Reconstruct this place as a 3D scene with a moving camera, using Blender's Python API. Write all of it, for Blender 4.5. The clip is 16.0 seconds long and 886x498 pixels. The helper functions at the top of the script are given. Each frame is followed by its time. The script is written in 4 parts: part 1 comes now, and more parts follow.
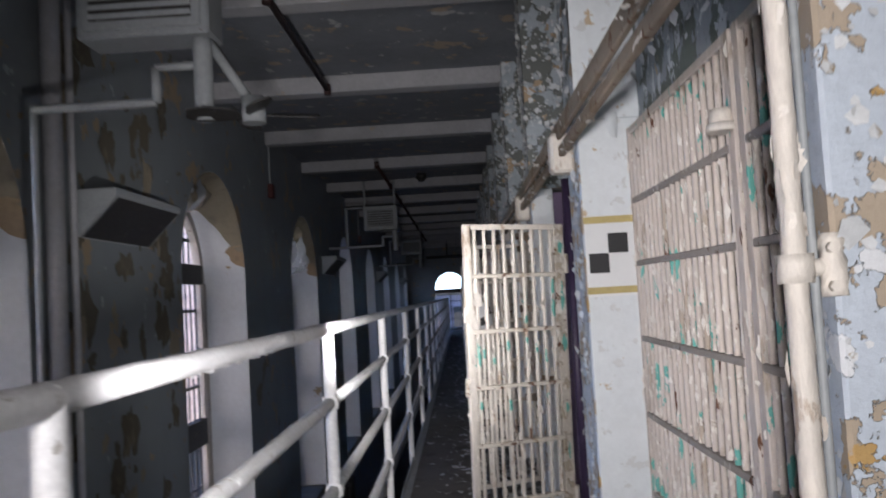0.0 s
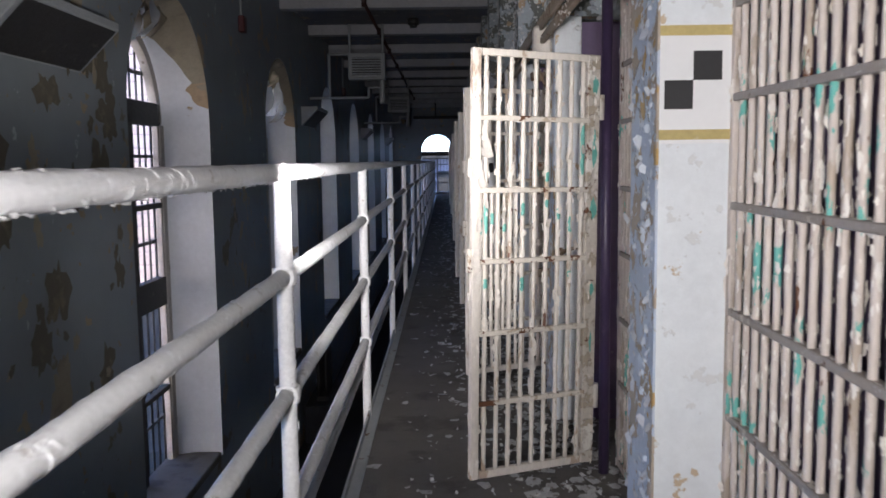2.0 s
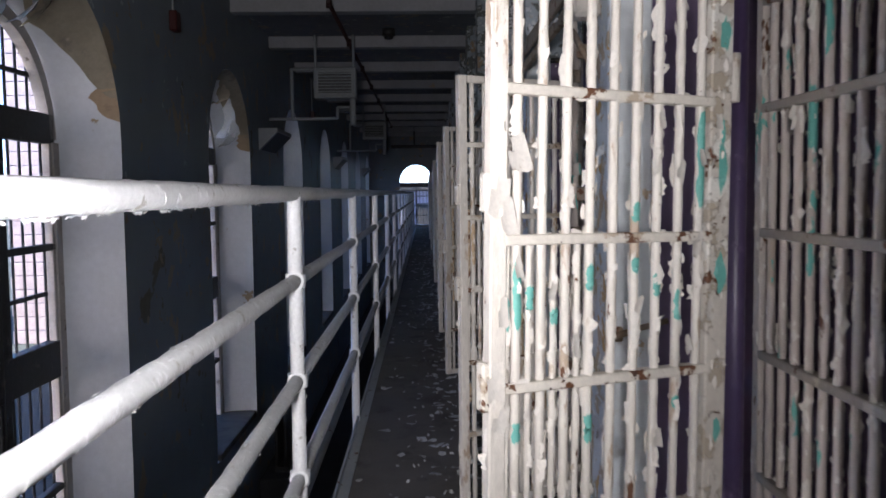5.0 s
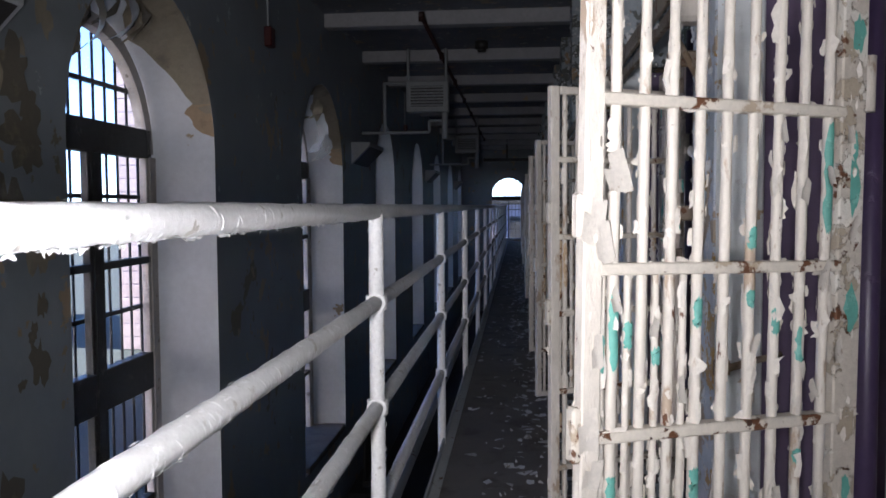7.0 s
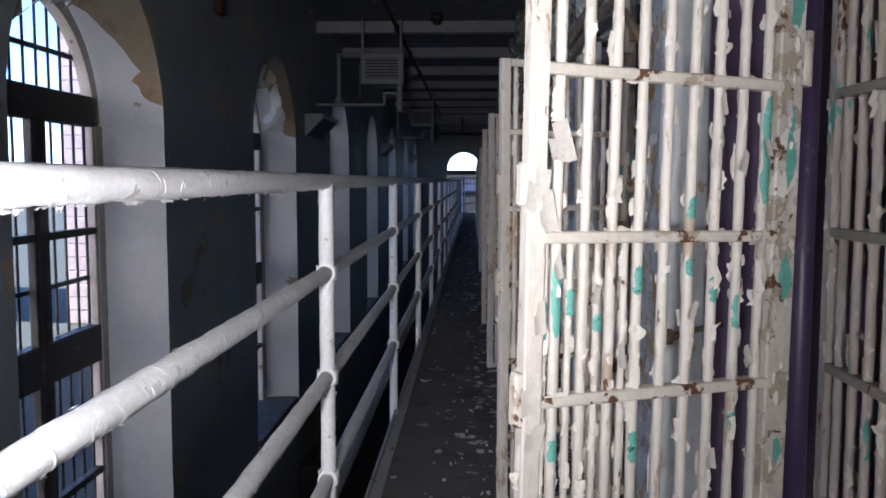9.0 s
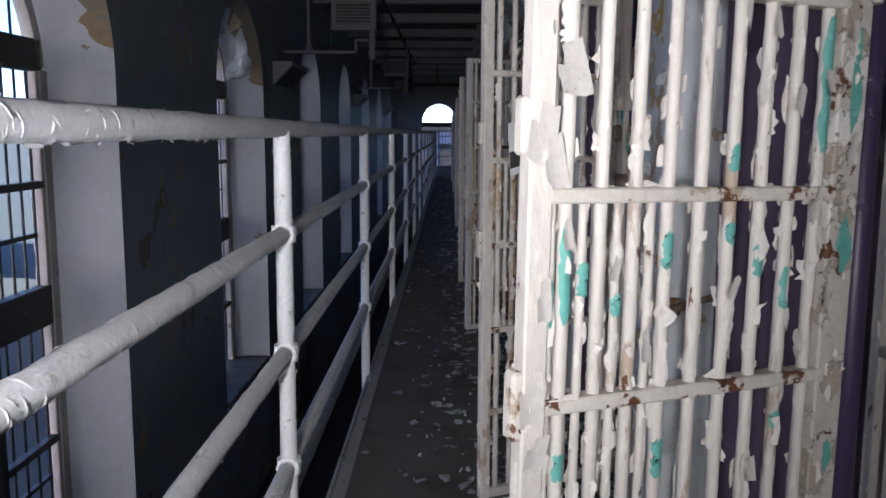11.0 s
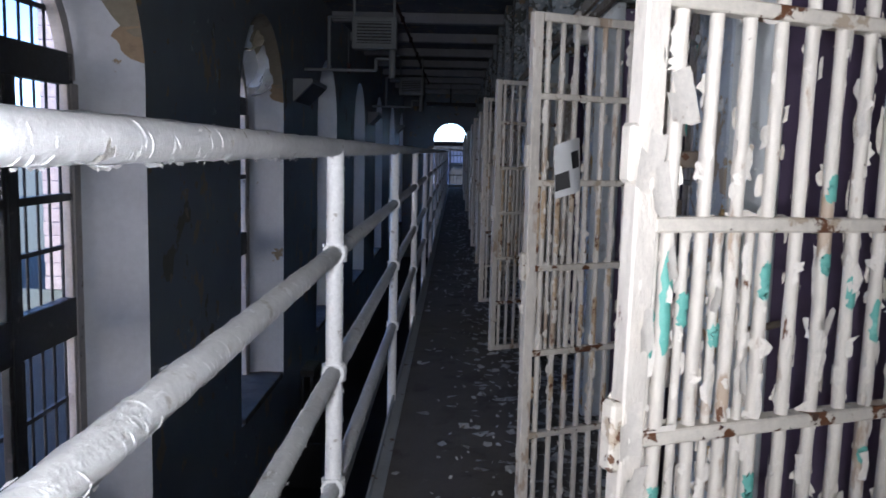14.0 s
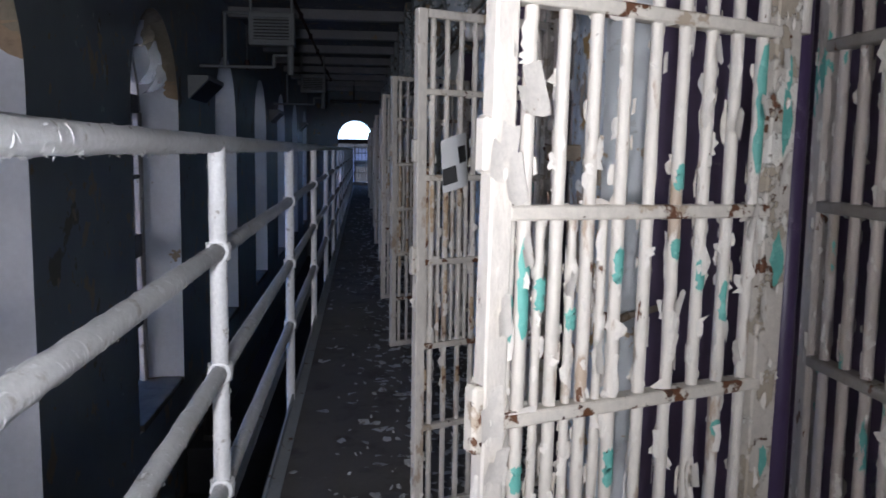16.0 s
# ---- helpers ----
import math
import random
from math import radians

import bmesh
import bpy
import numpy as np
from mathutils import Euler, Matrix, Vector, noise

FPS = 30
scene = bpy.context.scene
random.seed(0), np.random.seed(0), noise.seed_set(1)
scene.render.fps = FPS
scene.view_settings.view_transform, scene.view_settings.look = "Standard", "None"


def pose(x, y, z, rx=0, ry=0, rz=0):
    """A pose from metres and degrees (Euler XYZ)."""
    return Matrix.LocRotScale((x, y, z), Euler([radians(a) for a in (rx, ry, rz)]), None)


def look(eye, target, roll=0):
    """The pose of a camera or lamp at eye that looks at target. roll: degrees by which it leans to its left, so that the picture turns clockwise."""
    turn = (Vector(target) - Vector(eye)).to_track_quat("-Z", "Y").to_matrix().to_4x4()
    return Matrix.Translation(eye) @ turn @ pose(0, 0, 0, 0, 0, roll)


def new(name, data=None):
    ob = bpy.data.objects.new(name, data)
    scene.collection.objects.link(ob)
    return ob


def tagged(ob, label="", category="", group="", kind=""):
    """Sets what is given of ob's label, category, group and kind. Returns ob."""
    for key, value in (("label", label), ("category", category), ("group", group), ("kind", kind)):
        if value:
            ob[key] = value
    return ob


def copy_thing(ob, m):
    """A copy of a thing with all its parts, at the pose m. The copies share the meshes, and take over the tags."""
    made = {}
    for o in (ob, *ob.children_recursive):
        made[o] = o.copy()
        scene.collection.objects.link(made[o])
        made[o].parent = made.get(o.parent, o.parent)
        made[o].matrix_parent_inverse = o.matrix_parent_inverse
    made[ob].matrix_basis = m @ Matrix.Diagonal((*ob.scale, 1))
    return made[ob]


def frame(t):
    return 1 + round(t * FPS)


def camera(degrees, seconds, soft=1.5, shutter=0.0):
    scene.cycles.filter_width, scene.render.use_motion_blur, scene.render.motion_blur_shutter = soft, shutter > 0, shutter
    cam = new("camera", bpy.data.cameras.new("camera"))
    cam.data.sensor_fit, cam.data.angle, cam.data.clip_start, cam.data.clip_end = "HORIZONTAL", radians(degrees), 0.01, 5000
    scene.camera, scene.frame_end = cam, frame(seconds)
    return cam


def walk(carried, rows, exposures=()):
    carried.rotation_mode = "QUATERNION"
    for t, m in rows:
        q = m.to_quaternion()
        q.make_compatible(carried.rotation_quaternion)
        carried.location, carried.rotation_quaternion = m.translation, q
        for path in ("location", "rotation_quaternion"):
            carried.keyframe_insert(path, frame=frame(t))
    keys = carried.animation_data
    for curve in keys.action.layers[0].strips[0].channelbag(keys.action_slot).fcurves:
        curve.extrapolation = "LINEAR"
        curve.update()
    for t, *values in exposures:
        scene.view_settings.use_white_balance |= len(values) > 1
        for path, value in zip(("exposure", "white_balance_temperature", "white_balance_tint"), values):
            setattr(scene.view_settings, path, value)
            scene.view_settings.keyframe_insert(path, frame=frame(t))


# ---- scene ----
cam = camera(56.0, 16.0, soft=1.6, shutter=0.6)
PATH = [
    (0, (0.14, 0.554, 1.561), (0.103, 2.551, 1.673), -3.3),
    (0.5, (0.154, 0.811, 1.529), (0.183, 2.81, 1.555), -2.2),
    (1, (0.167, 1.07, 1.505), (0.119, 3.066, 1.378), -1.1),
    (1.5, (0.109, 1.346, 1.494), (0.067, 3.338, 1.316), -0.3),
    (2, (0.056, 1.581, 1.482), (0.046, 3.57, 1.27), -0.7),
    (2.5, (0.078, 1.909, 1.464), (0.094, 3.898, 1.257), 0.2),
    (3, (0.099, 2.191, 1.461), (0.125, 4.182, 1.267), 1.3),
    (5.5, (0.029, 3.565, 1.451), (0.051, 5.562, 1.337), -1.5),
    (6, (0.052, 3.608, 1.47), (-0.069, 5.602, 1.382), -0.9),
    (6.5, (0.055, 3.591, 1.474), (-0.113, 5.582, 1.398), -0.5),
    (7, (0.05, 3.574, 1.469), (-0.129, 5.563, 1.366), -0.4),
    (7.5, (0.052, 3.565, 1.465), (-0.095, 5.556, 1.346), -0.3),
    (8, (0.053, 3.567, 1.463), (-0.088, 5.557, 1.33), -0.0),
    (8.5, (0.059, 3.564, 1.461), (-0.06, 5.555, 1.317), -0.2),
    (9, (0.068, 3.562, 1.458), (-0.004, 5.554, 1.293), 0.1),
    (11.5, (0.043, 3.959, 1.439), (0.032, 5.938, 1.155), 0.2),
    (12, (-0.045, 3.937, 1.451), (-0.081, 5.921, 1.197), -0.5),
    (12.5, (-0.079, 3.92, 1.452), (-0.127, 5.908, 1.236), 0.5),
    (13, (-0.086, 3.929, 1.45), (-0.139, 5.916, 1.225), 1.0),
    (13.5, (-0.086, 3.931, 1.449), (-0.144, 5.917, 1.22), 1.0),
    (14, (-0.076, 3.927, 1.447), (-0.103, 5.914, 1.215), 1.3),
    (14.5, (-0.062, 3.918, 1.448), (-0.045, 5.905, 1.217), 1.1),
    (15, (-0.046, 3.908, 1.445), (0.037, 5.893, 1.215), 1.2),
    (15.5, (-0.027, 3.905, 1.443), (0.116, 5.887, 1.212), 1.1),
    (16, (-0.011, 3.905, 1.441), (0.181, 5.882, 1.207), 0.8),
]
EXPOSURES = [(0.0, 2.9, 6300, 15), (1.0, 3.0, 6350, 15), (2.0, 3.15, 6350, 15), (3.2, 3.3, 6250, 15), (4.2, 3.1, 6200, 15), (5.3, 2.9, 6150, 15), (6.5, 2.85, 6150, 15), (9.2, 2.85, 6100, 15), (11.4, 2.6, 5950, 14), (12.0, 2.4, 5900, 13), (12.6, 2.55, 5850, 13), (13.5, 2.75, 5850, 13), (16.0, 2.75, 5900, 14)]
walk(cam, [(t, look(eye, target, roll)) for t, eye, target, roll in PATH], EXPOSURES)

# ---- world and lights ----
world = bpy.data.worlds.new("sky")
scene.world = world
world.use_nodes = True
wn = world.node_tree.nodes
sky = wn.new("ShaderNodeTexSky")
sky.sky_type, sky.sun_disc = "NISHITA", False
sky.dust_density, sky.ozone_density, sky.air_density, sky.altitude = 0.0, 4.0, 0.5, 1500
sky.sun_elevation, sky.sun_rotation = radians(38), radians(100)
wn["Background"].inputs["Strength"].default_value = 0.105
world.node_tree.links.new(sky.outputs["Color"], wn["Background"].inputs["Color"])

sun = new("sun", bpy.data.lights.new("sun", "SUN"))
sun.data.energy, sun.data.angle, sun.data.color = 5.0, radians(0.6), (1.0, 0.95, 0.88)
sun.matrix_world = look((0, 0, 0), (-math.sin(radians(100)), -math.cos(radians(100)), -math.tan(radians(38))))

# fixed stand-ins for the light on the visitor's camera, along the walk and where it stops
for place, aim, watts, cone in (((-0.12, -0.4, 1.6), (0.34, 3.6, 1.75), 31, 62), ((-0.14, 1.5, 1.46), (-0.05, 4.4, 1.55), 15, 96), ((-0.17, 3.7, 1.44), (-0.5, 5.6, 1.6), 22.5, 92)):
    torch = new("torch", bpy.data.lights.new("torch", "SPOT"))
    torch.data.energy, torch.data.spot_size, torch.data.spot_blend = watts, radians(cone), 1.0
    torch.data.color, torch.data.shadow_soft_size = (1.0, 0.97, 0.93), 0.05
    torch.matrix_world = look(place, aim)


# ---- materials ----
def mat_new(name):
    m = bpy.data.materials.new(name)
    m.use_nodes = True
    return m, m.node_tree.nodes, m.node_tree.links, m.node_tree.nodes["Principled BSDF"]


def ramp_node(nodes, links, source, lo, hi):
    r = nodes.new("ShaderNodeMapRange")
    r.inputs["From Min"].default_value, r.inputs["From Max"].default_value = lo, hi
    links.new(source, r.inputs["Value"])
    return r.outputs["Result"]


def noise_node(nodes, links, where, scale, detail=5.0, rough=0.6, offset=(0, 0, 0), stretch=(1, 1, 1)):
    mp = nodes.new("ShaderNodeMapping")
    mp.inputs["Location"].default_value, mp.inputs["Scale"].default_value = offset, stretch
    links.new(where, mp.inputs["Vector"])
    n = nodes.new("ShaderNodeTexNoise")
    n.inputs["Scale"].default_value, n.inputs["Detail"].default_value, n.inputs["Roughness"].default_value = scale, detail, rough
    links.new(mp.outputs["Vector"], n.inputs["Vector"])
    return n.outputs["Fac"]


def painted(name, base, layers=(), rough=0.6, grain=(40, 0.25), vary=0.25, metal=0.0, relief=0.4, stretch=(1, 1, 1)):
    """Worn paint: a base colour varied at two scales, with layers of (colour, scale, threshold, softness) showing where the paint has gone."""
    m, nodes, links, bsdf = mat_new(name)
    pos = nodes.new("ShaderNodeNewGeometry").outputs["Position"]
    big = noise_node(nodes, links, pos, 2.3, 4, 0.6, (3, 1, 7), stretch)
    fine = noise_node(nodes, links, pos, grain[0], 6, 0.7, (1, 5, 2), stretch)
    both = nodes.new("ShaderNodeMath")
    both.operation = "ADD"
    links.new(big, both.inputs[0])
    links.new(fine, both.inputs[1])
    shade = ramp_node(nodes, links, both.outputs[0], 0.65, 1.35)
    mix = nodes.new("ShaderNodeMix")
    mix.data_type = "RGBA"
    links.new(shade, mix.inputs["Factor"])
    mix.inputs["A"].default_value = (*[c * (1 - vary) for c in base], 1)
    mix.inputs["B"].default_value = (*[min(1, c * (1 + vary * 0.5)) for c in base], 1)
    colour, height = mix.outputs["Result"], None
    for n, (tone, scale, limit, soft) in enumerate(layers):
        f = noise_node(nodes, links, pos, scale, 7, 0.62, (11.3 * n + 2, 4.1 * n, 7.7 * n), stretch)
        mask = ramp_node(nodes, links, f, limit, limit + soft)
        layer = nodes.new("ShaderNodeMix")
        layer.data_type = "RGBA"
        links.new(mask, layer.inputs["Factor"])
        links.new(colour, layer.inputs["A"])
        layer.inputs["B"].default_value = (*tone, 1)
        colour = layer.outputs["Result"]
        if height is None:
            height = mask
        else:
            mx = nodes.new("ShaderNodeMath")
            mx.operation = "MAXIMUM"
            links.new(height, mx.inputs[0])
            links.new(mask, mx.inputs[1])
            height = mx.outputs[0]
    links.new(colour, bsdf.inputs["Base Color"])
    bsdf.inputs["Metallic"].default_value = metal
    rr = ramp_node(nodes, links, fine, 0.2, 0.8)
    rm = nodes.new("ShaderNodeMapRange")
    rm.inputs["To Min"].default_value, rm.inputs["To Max"].default_value = max(0.05, rough - 0.12), min(1, rough + 0.15)
    links.new(rr, rm.inputs["Value"])
    links.new(rm.outputs["Result"], bsdf.inputs["Roughness"])
    bump = nodes.new("ShaderNodeBump")
    bump.inputs["Strength"].default_value, bump.inputs["Distance"].default_value = grain[1], 0.01
    links.new(fine, bump.inputs["Height"])
    normal = bump.outputs["Normal"]
    if height is not None:
        chip = nodes.new("ShaderNodeBump")
        chip.invert = True
        chip.inputs["Strength"].default_value, chip.inputs["Distance"].default_value = relief, 0.006
        links.new(height, chip.inputs["Height"])
        links.new(normal, chip.inputs["Normal"])
        normal = chip.outputs["Normal"]
    links.new(normal, bsdf.inputs["Normal"])
    return m


TEAL, RUST, OCHRE, PLASTER = (0.14, 0.43, 0.37), (0.13, 0.055, 0.025), (0.45, 0.29, 0.11), (0.36, 0.29, 0.2)
cream = painted("cream_bar_paint", (0.72, 0.67, 0.6), [((0.47, 0.37, 0.28), 11, 0.585, 0.04), (TEAL, 9, 0.72, 0.01), (RUST, 17, 0.67, 0.02)], 0.5, (60, 0.35), stretch=(1, 1, 0.4))
cream_flake = painted("cream_paint_flake", (0.76, 0.715, 0.65), [((0.45, 0.37, 0.29), 25, 0.63, 0.04), (RUST, 33, 0.68, 0.03)], 0.6, (80, 0.2))
rusty_cream = painted("rust_spotted_cream_paint", (0.7, 0.65, 0.57), [((0.44, 0.36, 0.27), 13, 0.56, 0.03), (RUST, 11, 0.575, 0.015), ((0.06, 0.03, 0.02), 40, 0.66, 0.02)], 0.55, (60, 0.35))
cracked_cream = painted("cracked_cream_paint", (0.62, 0.57, 0.5), [((0.42, 0.36, 0.28), 14, 0.54, 0.01), ((0.72, 0.69, 0.63), 9, 0.58, 0.01), (TEAL, 7, 0.67, 0.01), (RUST, 22, 0.64, 0.02)], 0.6, (60, 0.4), relief=1.0)
dusty = painted("dusty_bar_paint", (0.62, 0.55, 0.49), [((0.43, 0.36, 0.29), 9, 0.57, 0.06), (TEAL, 13, 0.6, 0.01), (RUST, 17, 0.64, 0.02)], 0.7, (60, 0.35), stretch=(1, 1, 0.35))
grimy = painted("grimy_grey_brown_bar_paint", (0.36, 0.32, 0.285), [((0.5, 0.45, 0.39), 11, 0.6, 0.03), (RUST, 15, 0.62, 0.03)], 0.75, (60, 0.4))
rail_dusty = painted("dusty_white_rail_paint", (0.7, 0.705, 0.705), [((0.45, 0.43, 0.4), 15, 0.6, 0.08), ((0.78, 0.79, 0.8), 26, 0.6, 0.03), (RUST, 30, 0.72, 0.02)], 0.6, (70, 0.4))
rail_paint = painted("white_rail_paint", (0.86, 0.865, 0.87), [((0.45, 0.43, 0.4), 22, 0.63, 0.05), (RUST, 30, 0.74, 0.02)], 0.45, (70, 0.3))
pier_white = painted("white_pier_paint", (0.7, 0.74, 0.76), [((0.5, 0.4, 0.28), 8, 0.67, 0.01), ((0.6, 0.62, 0.62), 14, 0.62, 0.02)], 0.6, (30, 0.15), 0.12)
pier_blue = painted("peeling_pale_blue_paint", (0.5, 0.56, 0.63), [((0.4, 0.33, 0.25), 7.5, 0.535, 0.01), (OCHRE, 7, 0.6, 0.01), ((0.66, 0.68, 0.7), 11, 0.6, 0.01)], 0.65, (40, 0.35), 0.2, relief=0.9)
upper_peel = painted("peeling_dark_paint", (0.3, 0.33, 0.36), [((0.12, 0.14, 0.12), 7, 0.5, 0.02), ((0.5, 0.53, 0.55), 12, 0.58, 0.01), (PLASTER, 9, 0.63, 0.01)], 0.75, (30, 0.5), relief=1.0)
upper_blue = painted("ragged_blue_grey_paint", (0.4, 0.45, 0.49), [((0.14, 0.15, 0.14), 6, 0.52, 0.01), ((0.4, 0.3, 0.2), 5, 0.6, 0.01), ((0.6, 0.63, 0.65), 13, 0.6, 0.01)], 0.7, (35, 0.4), 0.25, relief=1.0)
# base darkened for the backlit wall; the layers are stains and bare plaster
wall_paint = painted("shaded_grey_blue_wall_paint", (0.22, 0.245, 0.26), [((0.15, 0.13, 0.09), 1.9, 0.64, 0.01), ((0.34, 0.26, 0.17), 2.4, 0.61, 0.01), ((0.26, 0.2, 0.125), 6.5, 0.65, 0.01), ((0.4, 0.43, 0.45), 5.3, 0.68, 0.01)], 0.55, (18, 0.12), 0.15)
# base paled for the daylight that falls on the reveals
reveal_paint = painted("daylit_reveal_paint", (0.74, 0.765, 0.8), [((0.42, 0.33, 0.22), 2.2, 0.7, 0.01)], 0.6, (20, 0.15), 0.12)
ceiling_paint = painted("grey_ceiling_paint", (0.2, 0.212, 0.235), [((0.36, 0.29, 0.22), 3.4, 0.6, 0.02), ((0.42, 0.42, 0.42), 6, 0.63, 0.01)], 0.8, (20, 0.2))
beam_paint = painted("pale_beam_paint", (0.42, 0.42, 0.435), [((0.45, 0.36, 0.25), 3, 0.68, 0.02)], 0.7, (25, 0.2))
concrete = painted("dirty_concrete", (0.165, 0.152, 0.138), [((0.1, 0.092, 0.084), 3, 0.52, 0.1), ((0.22, 0.21, 0.2), 13, 0.68, 0.02)], 0.85, (45, 0.35), 0.3)
kerb_steel = painted("painted_steel_edge", (0.42, 0.44, 0.45), [(RUST, 12, 0.62, 0.03)], 0.5, (50, 0.2))
purple = painted("purple_paint", (0.055, 0.036, 0.085), [((0.08, 0.055, 0.11), 6, 0.6, 0.05)], 0.4, (40, 0.1))
cell_wall = painted("purple_cell_wall_paint", (0.12, 0.085, 0.15), [((0.2, 0.17, 0.2), 3, 0.62, 0.02)], 0.7, (20, 0.2))
cell_grey = painted("grey_cell_wall_paint", (0.3, 0.32, 0.34), [(PLASTER, 3, 0.62, 0.02)], 0.7, (20, 0.2))
rust_mat = painted("rusty_steel", (0.28, 0.225, 0.175), [((0.2, 0.14, 0.09), 8, 0.55, 0.03), (RUST, 18, 0.6, 0.03)], 0.75, (50, 0.5))
window_dark = painted("dark_window_frame_paint", (0.035, 0.033, 0.032), [((0.09, 0.08, 0.07), 9, 0.62, 0.05)], 0.5, (40, 0.15))
window_white = painted("pale_window_frame_paint", (0.5, 0.46, 0.43), [((0.2, 0.16, 0.13), 9, 0.62, 0.05)], 0.6, (40, 0.15))
black_mat = painted("black_tape", (0.02, 0.02, 0.022), [], 0.6, (80, 0.1))
paper_mat = painted("white_paper", (0.74, 0.75, 0.75), [], 0.7, (30, 0.05), 0.05)
ochre_mat = painted("aged_yellow_tape", (0.5, 0.4, 0.16), [((0.6, 0.55, 0.4), 12, 0.6, 0.05)], 0.6, (50, 0.1))
pipe_red = painted("dark_red_pipe_paint", (0.045, 0.02, 0.018), [], 0.5, (40, 0.1))
red_mat = painted("red_alarm_plastic", (0.06, 0.009, 0.008), [], 0.4, (40, 0.05))
unit_grey = painted("grey_unit_paint", (0.33, 0.35, 0.36), [(RUST, 9, 0.7, 0.02)], 0.5, (40, 0.1))
grass_mat = painted("lawn_grass", (0.026, 0.034, 0.03), [((0.02, 0.025, 0.024), 3, 0.5, 0.2)], 0.9, (30, 0.5))
stone_mat = painted("pale_pink_stone", (0.5, 0.4, 0.37), [((0.38, 0.3, 0.28), 1.5, 0.5, 0.2)], 0.85, (12, 0.4))
# near-black: the shade of the cells and lower storey is put into the colour
shade_tone = painted("interior_shade_colour", (0.05, 0.05, 0.055), [], 0.9, (20, 0.2))

glass, gn, gl, gb = mat_new("dusty_window_glass")
gb.inputs["Base Color"].default_value = (0.95, 0.97, 1.0, 1)
gb.inputs["Roughness"].default_value, gb.inputs["IOR"].default_value, gb.inputs["Transmission Weight"].default_value = 0.02, 1.05, 1.0


# ---- mesh helpers ----
def box(bm, x0, x1, y0, y1, z0, z1):
    v = [bm.verts.new(p) for p in ((x0, y0, z0), (x1, y0, z0), (x1, y1, z0), (x0, y1, z0), (x0, y0, z1), (x1, y0, z1), (x1, y1, z1), (x0, y1, z1))]
    for f in ((3, 2, 1, 0), (4, 5, 6, 7), (0, 1, 5, 4), (1, 2, 6, 5), (2, 3, 7, 6), (3, 0, 4, 7)):
        bm.faces.new([v[i] for i in f])
    return v


def bevel_all(bm, width, segments=1):
    bmesh.ops.bevel(bm, geom=bm.edges[:], offset=width, segments=segments, affect="EDGES", profile=0.5)


def bevel_box(x0, x1, y0, y1, z0, z1, width=0.004):
    bm = bmesh.new()
    box(bm, x0, x1, y0, y1, z0, z1)
    bevel_all(bm, width)
    return bm


def tube(bm, a, b, r, sides=10, rings=1, wobble=0.0, caps=True):
    a, b = Vector(a), Vector(b)
    axis = b - a
    q = axis.to_track_quat("Z", "Y")
    loops = []
    for n in range(rings + 1):
        c = a + axis * n / rings
        loop = []
        for k in range(sides):
            ang = 2 * math.pi * k / sides
            rr = r * (1 + wobble * random.uniform(-1, 1))
            loop.append(bm.verts.new(c + q @ Vector((rr * math.cos(ang), rr * math.sin(ang), 0))))
        loops.append(loop)
    for l0, l1 in zip(loops, loops[1:]):
        for k in range(sides):
            f = bm.faces.new((l0[k], l0[(k + 1) % sides], l1[(k + 1) % sides], l1[k]))
            f.smooth = True
    if caps:
        bm.faces.new(loops[0][::-1])
        bm.faces.new(loops[-1])


def part(name, bm, material, parent=None, label=""):
    me = bpy.data.meshes.new(name)
    bm.to_mesh(me)
    bm.free()
    me.materials.append(material)
    ob = new(name, me)
    if parent is not None:
        ob.parent = parent
    if label:
        ob["label"] = label
    return ob


def structure(name, bm, material, label, category):
    return tagged(part(name, bm, material), label, category, kind="structure")


def thing(name, label, category, group="", at=(0, 0, 0)):
    ob = new(name)
    ob.location = at
    ob.empty_display_size = 0.1
    return tagged(ob, label, category, group)


def again(name, mesh, parent, m=None):
    """One more piece on a mesh that is there already."""
    ob = new(name, mesh)
    ob.parent = parent
    if m is not None:
        ob.matrix_local = m
    return ob


# ---- the large structure ----
Y0, Y1 = -3.0, 38.0
X_WALL, X_OUT, X_RAIL, X_EDGE, X_FRONT, X_PIER = -2.24, -2.74, -0.42, -0.40, 0.87, 0.65
Z_CEIL, Z_BEAM, Z_LOW = 3.77, 3.6, -2.9
PITCH, WIN_FIRST, WIN_PITCH = 2.25, 4.06, 4.64
WINDOWS = [WIN_FIRST + WIN_PITCH * k for k in range(-1, 8)]

bm = bmesh.new()
box(bm, X_EDGE, 3.2, Y0, Y1, -0.16, 0.0)
structure("floor", bm, concrete, "dirty grey concrete walkway strewn with paint flakes", "floor")
bm = bmesh.new()
box(bm, X_EDGE - 0.012, X_EDGE, Y0, Y1, -0.2, 0.045)
box(bm, X_EDGE, X_EDGE + 0.05, Y0, Y1, 0.0, 0.008)
structure("trim", bm, kerb_steel, "painted steel angle along the walkway edge", "trim")
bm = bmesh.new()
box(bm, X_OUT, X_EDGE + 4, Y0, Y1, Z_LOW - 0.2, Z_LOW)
structure("floor_lower", bm, shade_tone, "concrete floor of the storey below, coloured dark for the shade there", "floor")
bm = bmesh.new()
box(bm, X_OUT, 3.4, Y0 - 0.3, Y1 + 0.3, Z_CEIL, Z_CEIL + 0.25)
structure("ceiling", bm, ceiling_paint, "dark grey ceiling with flaking paint", "ceiling")
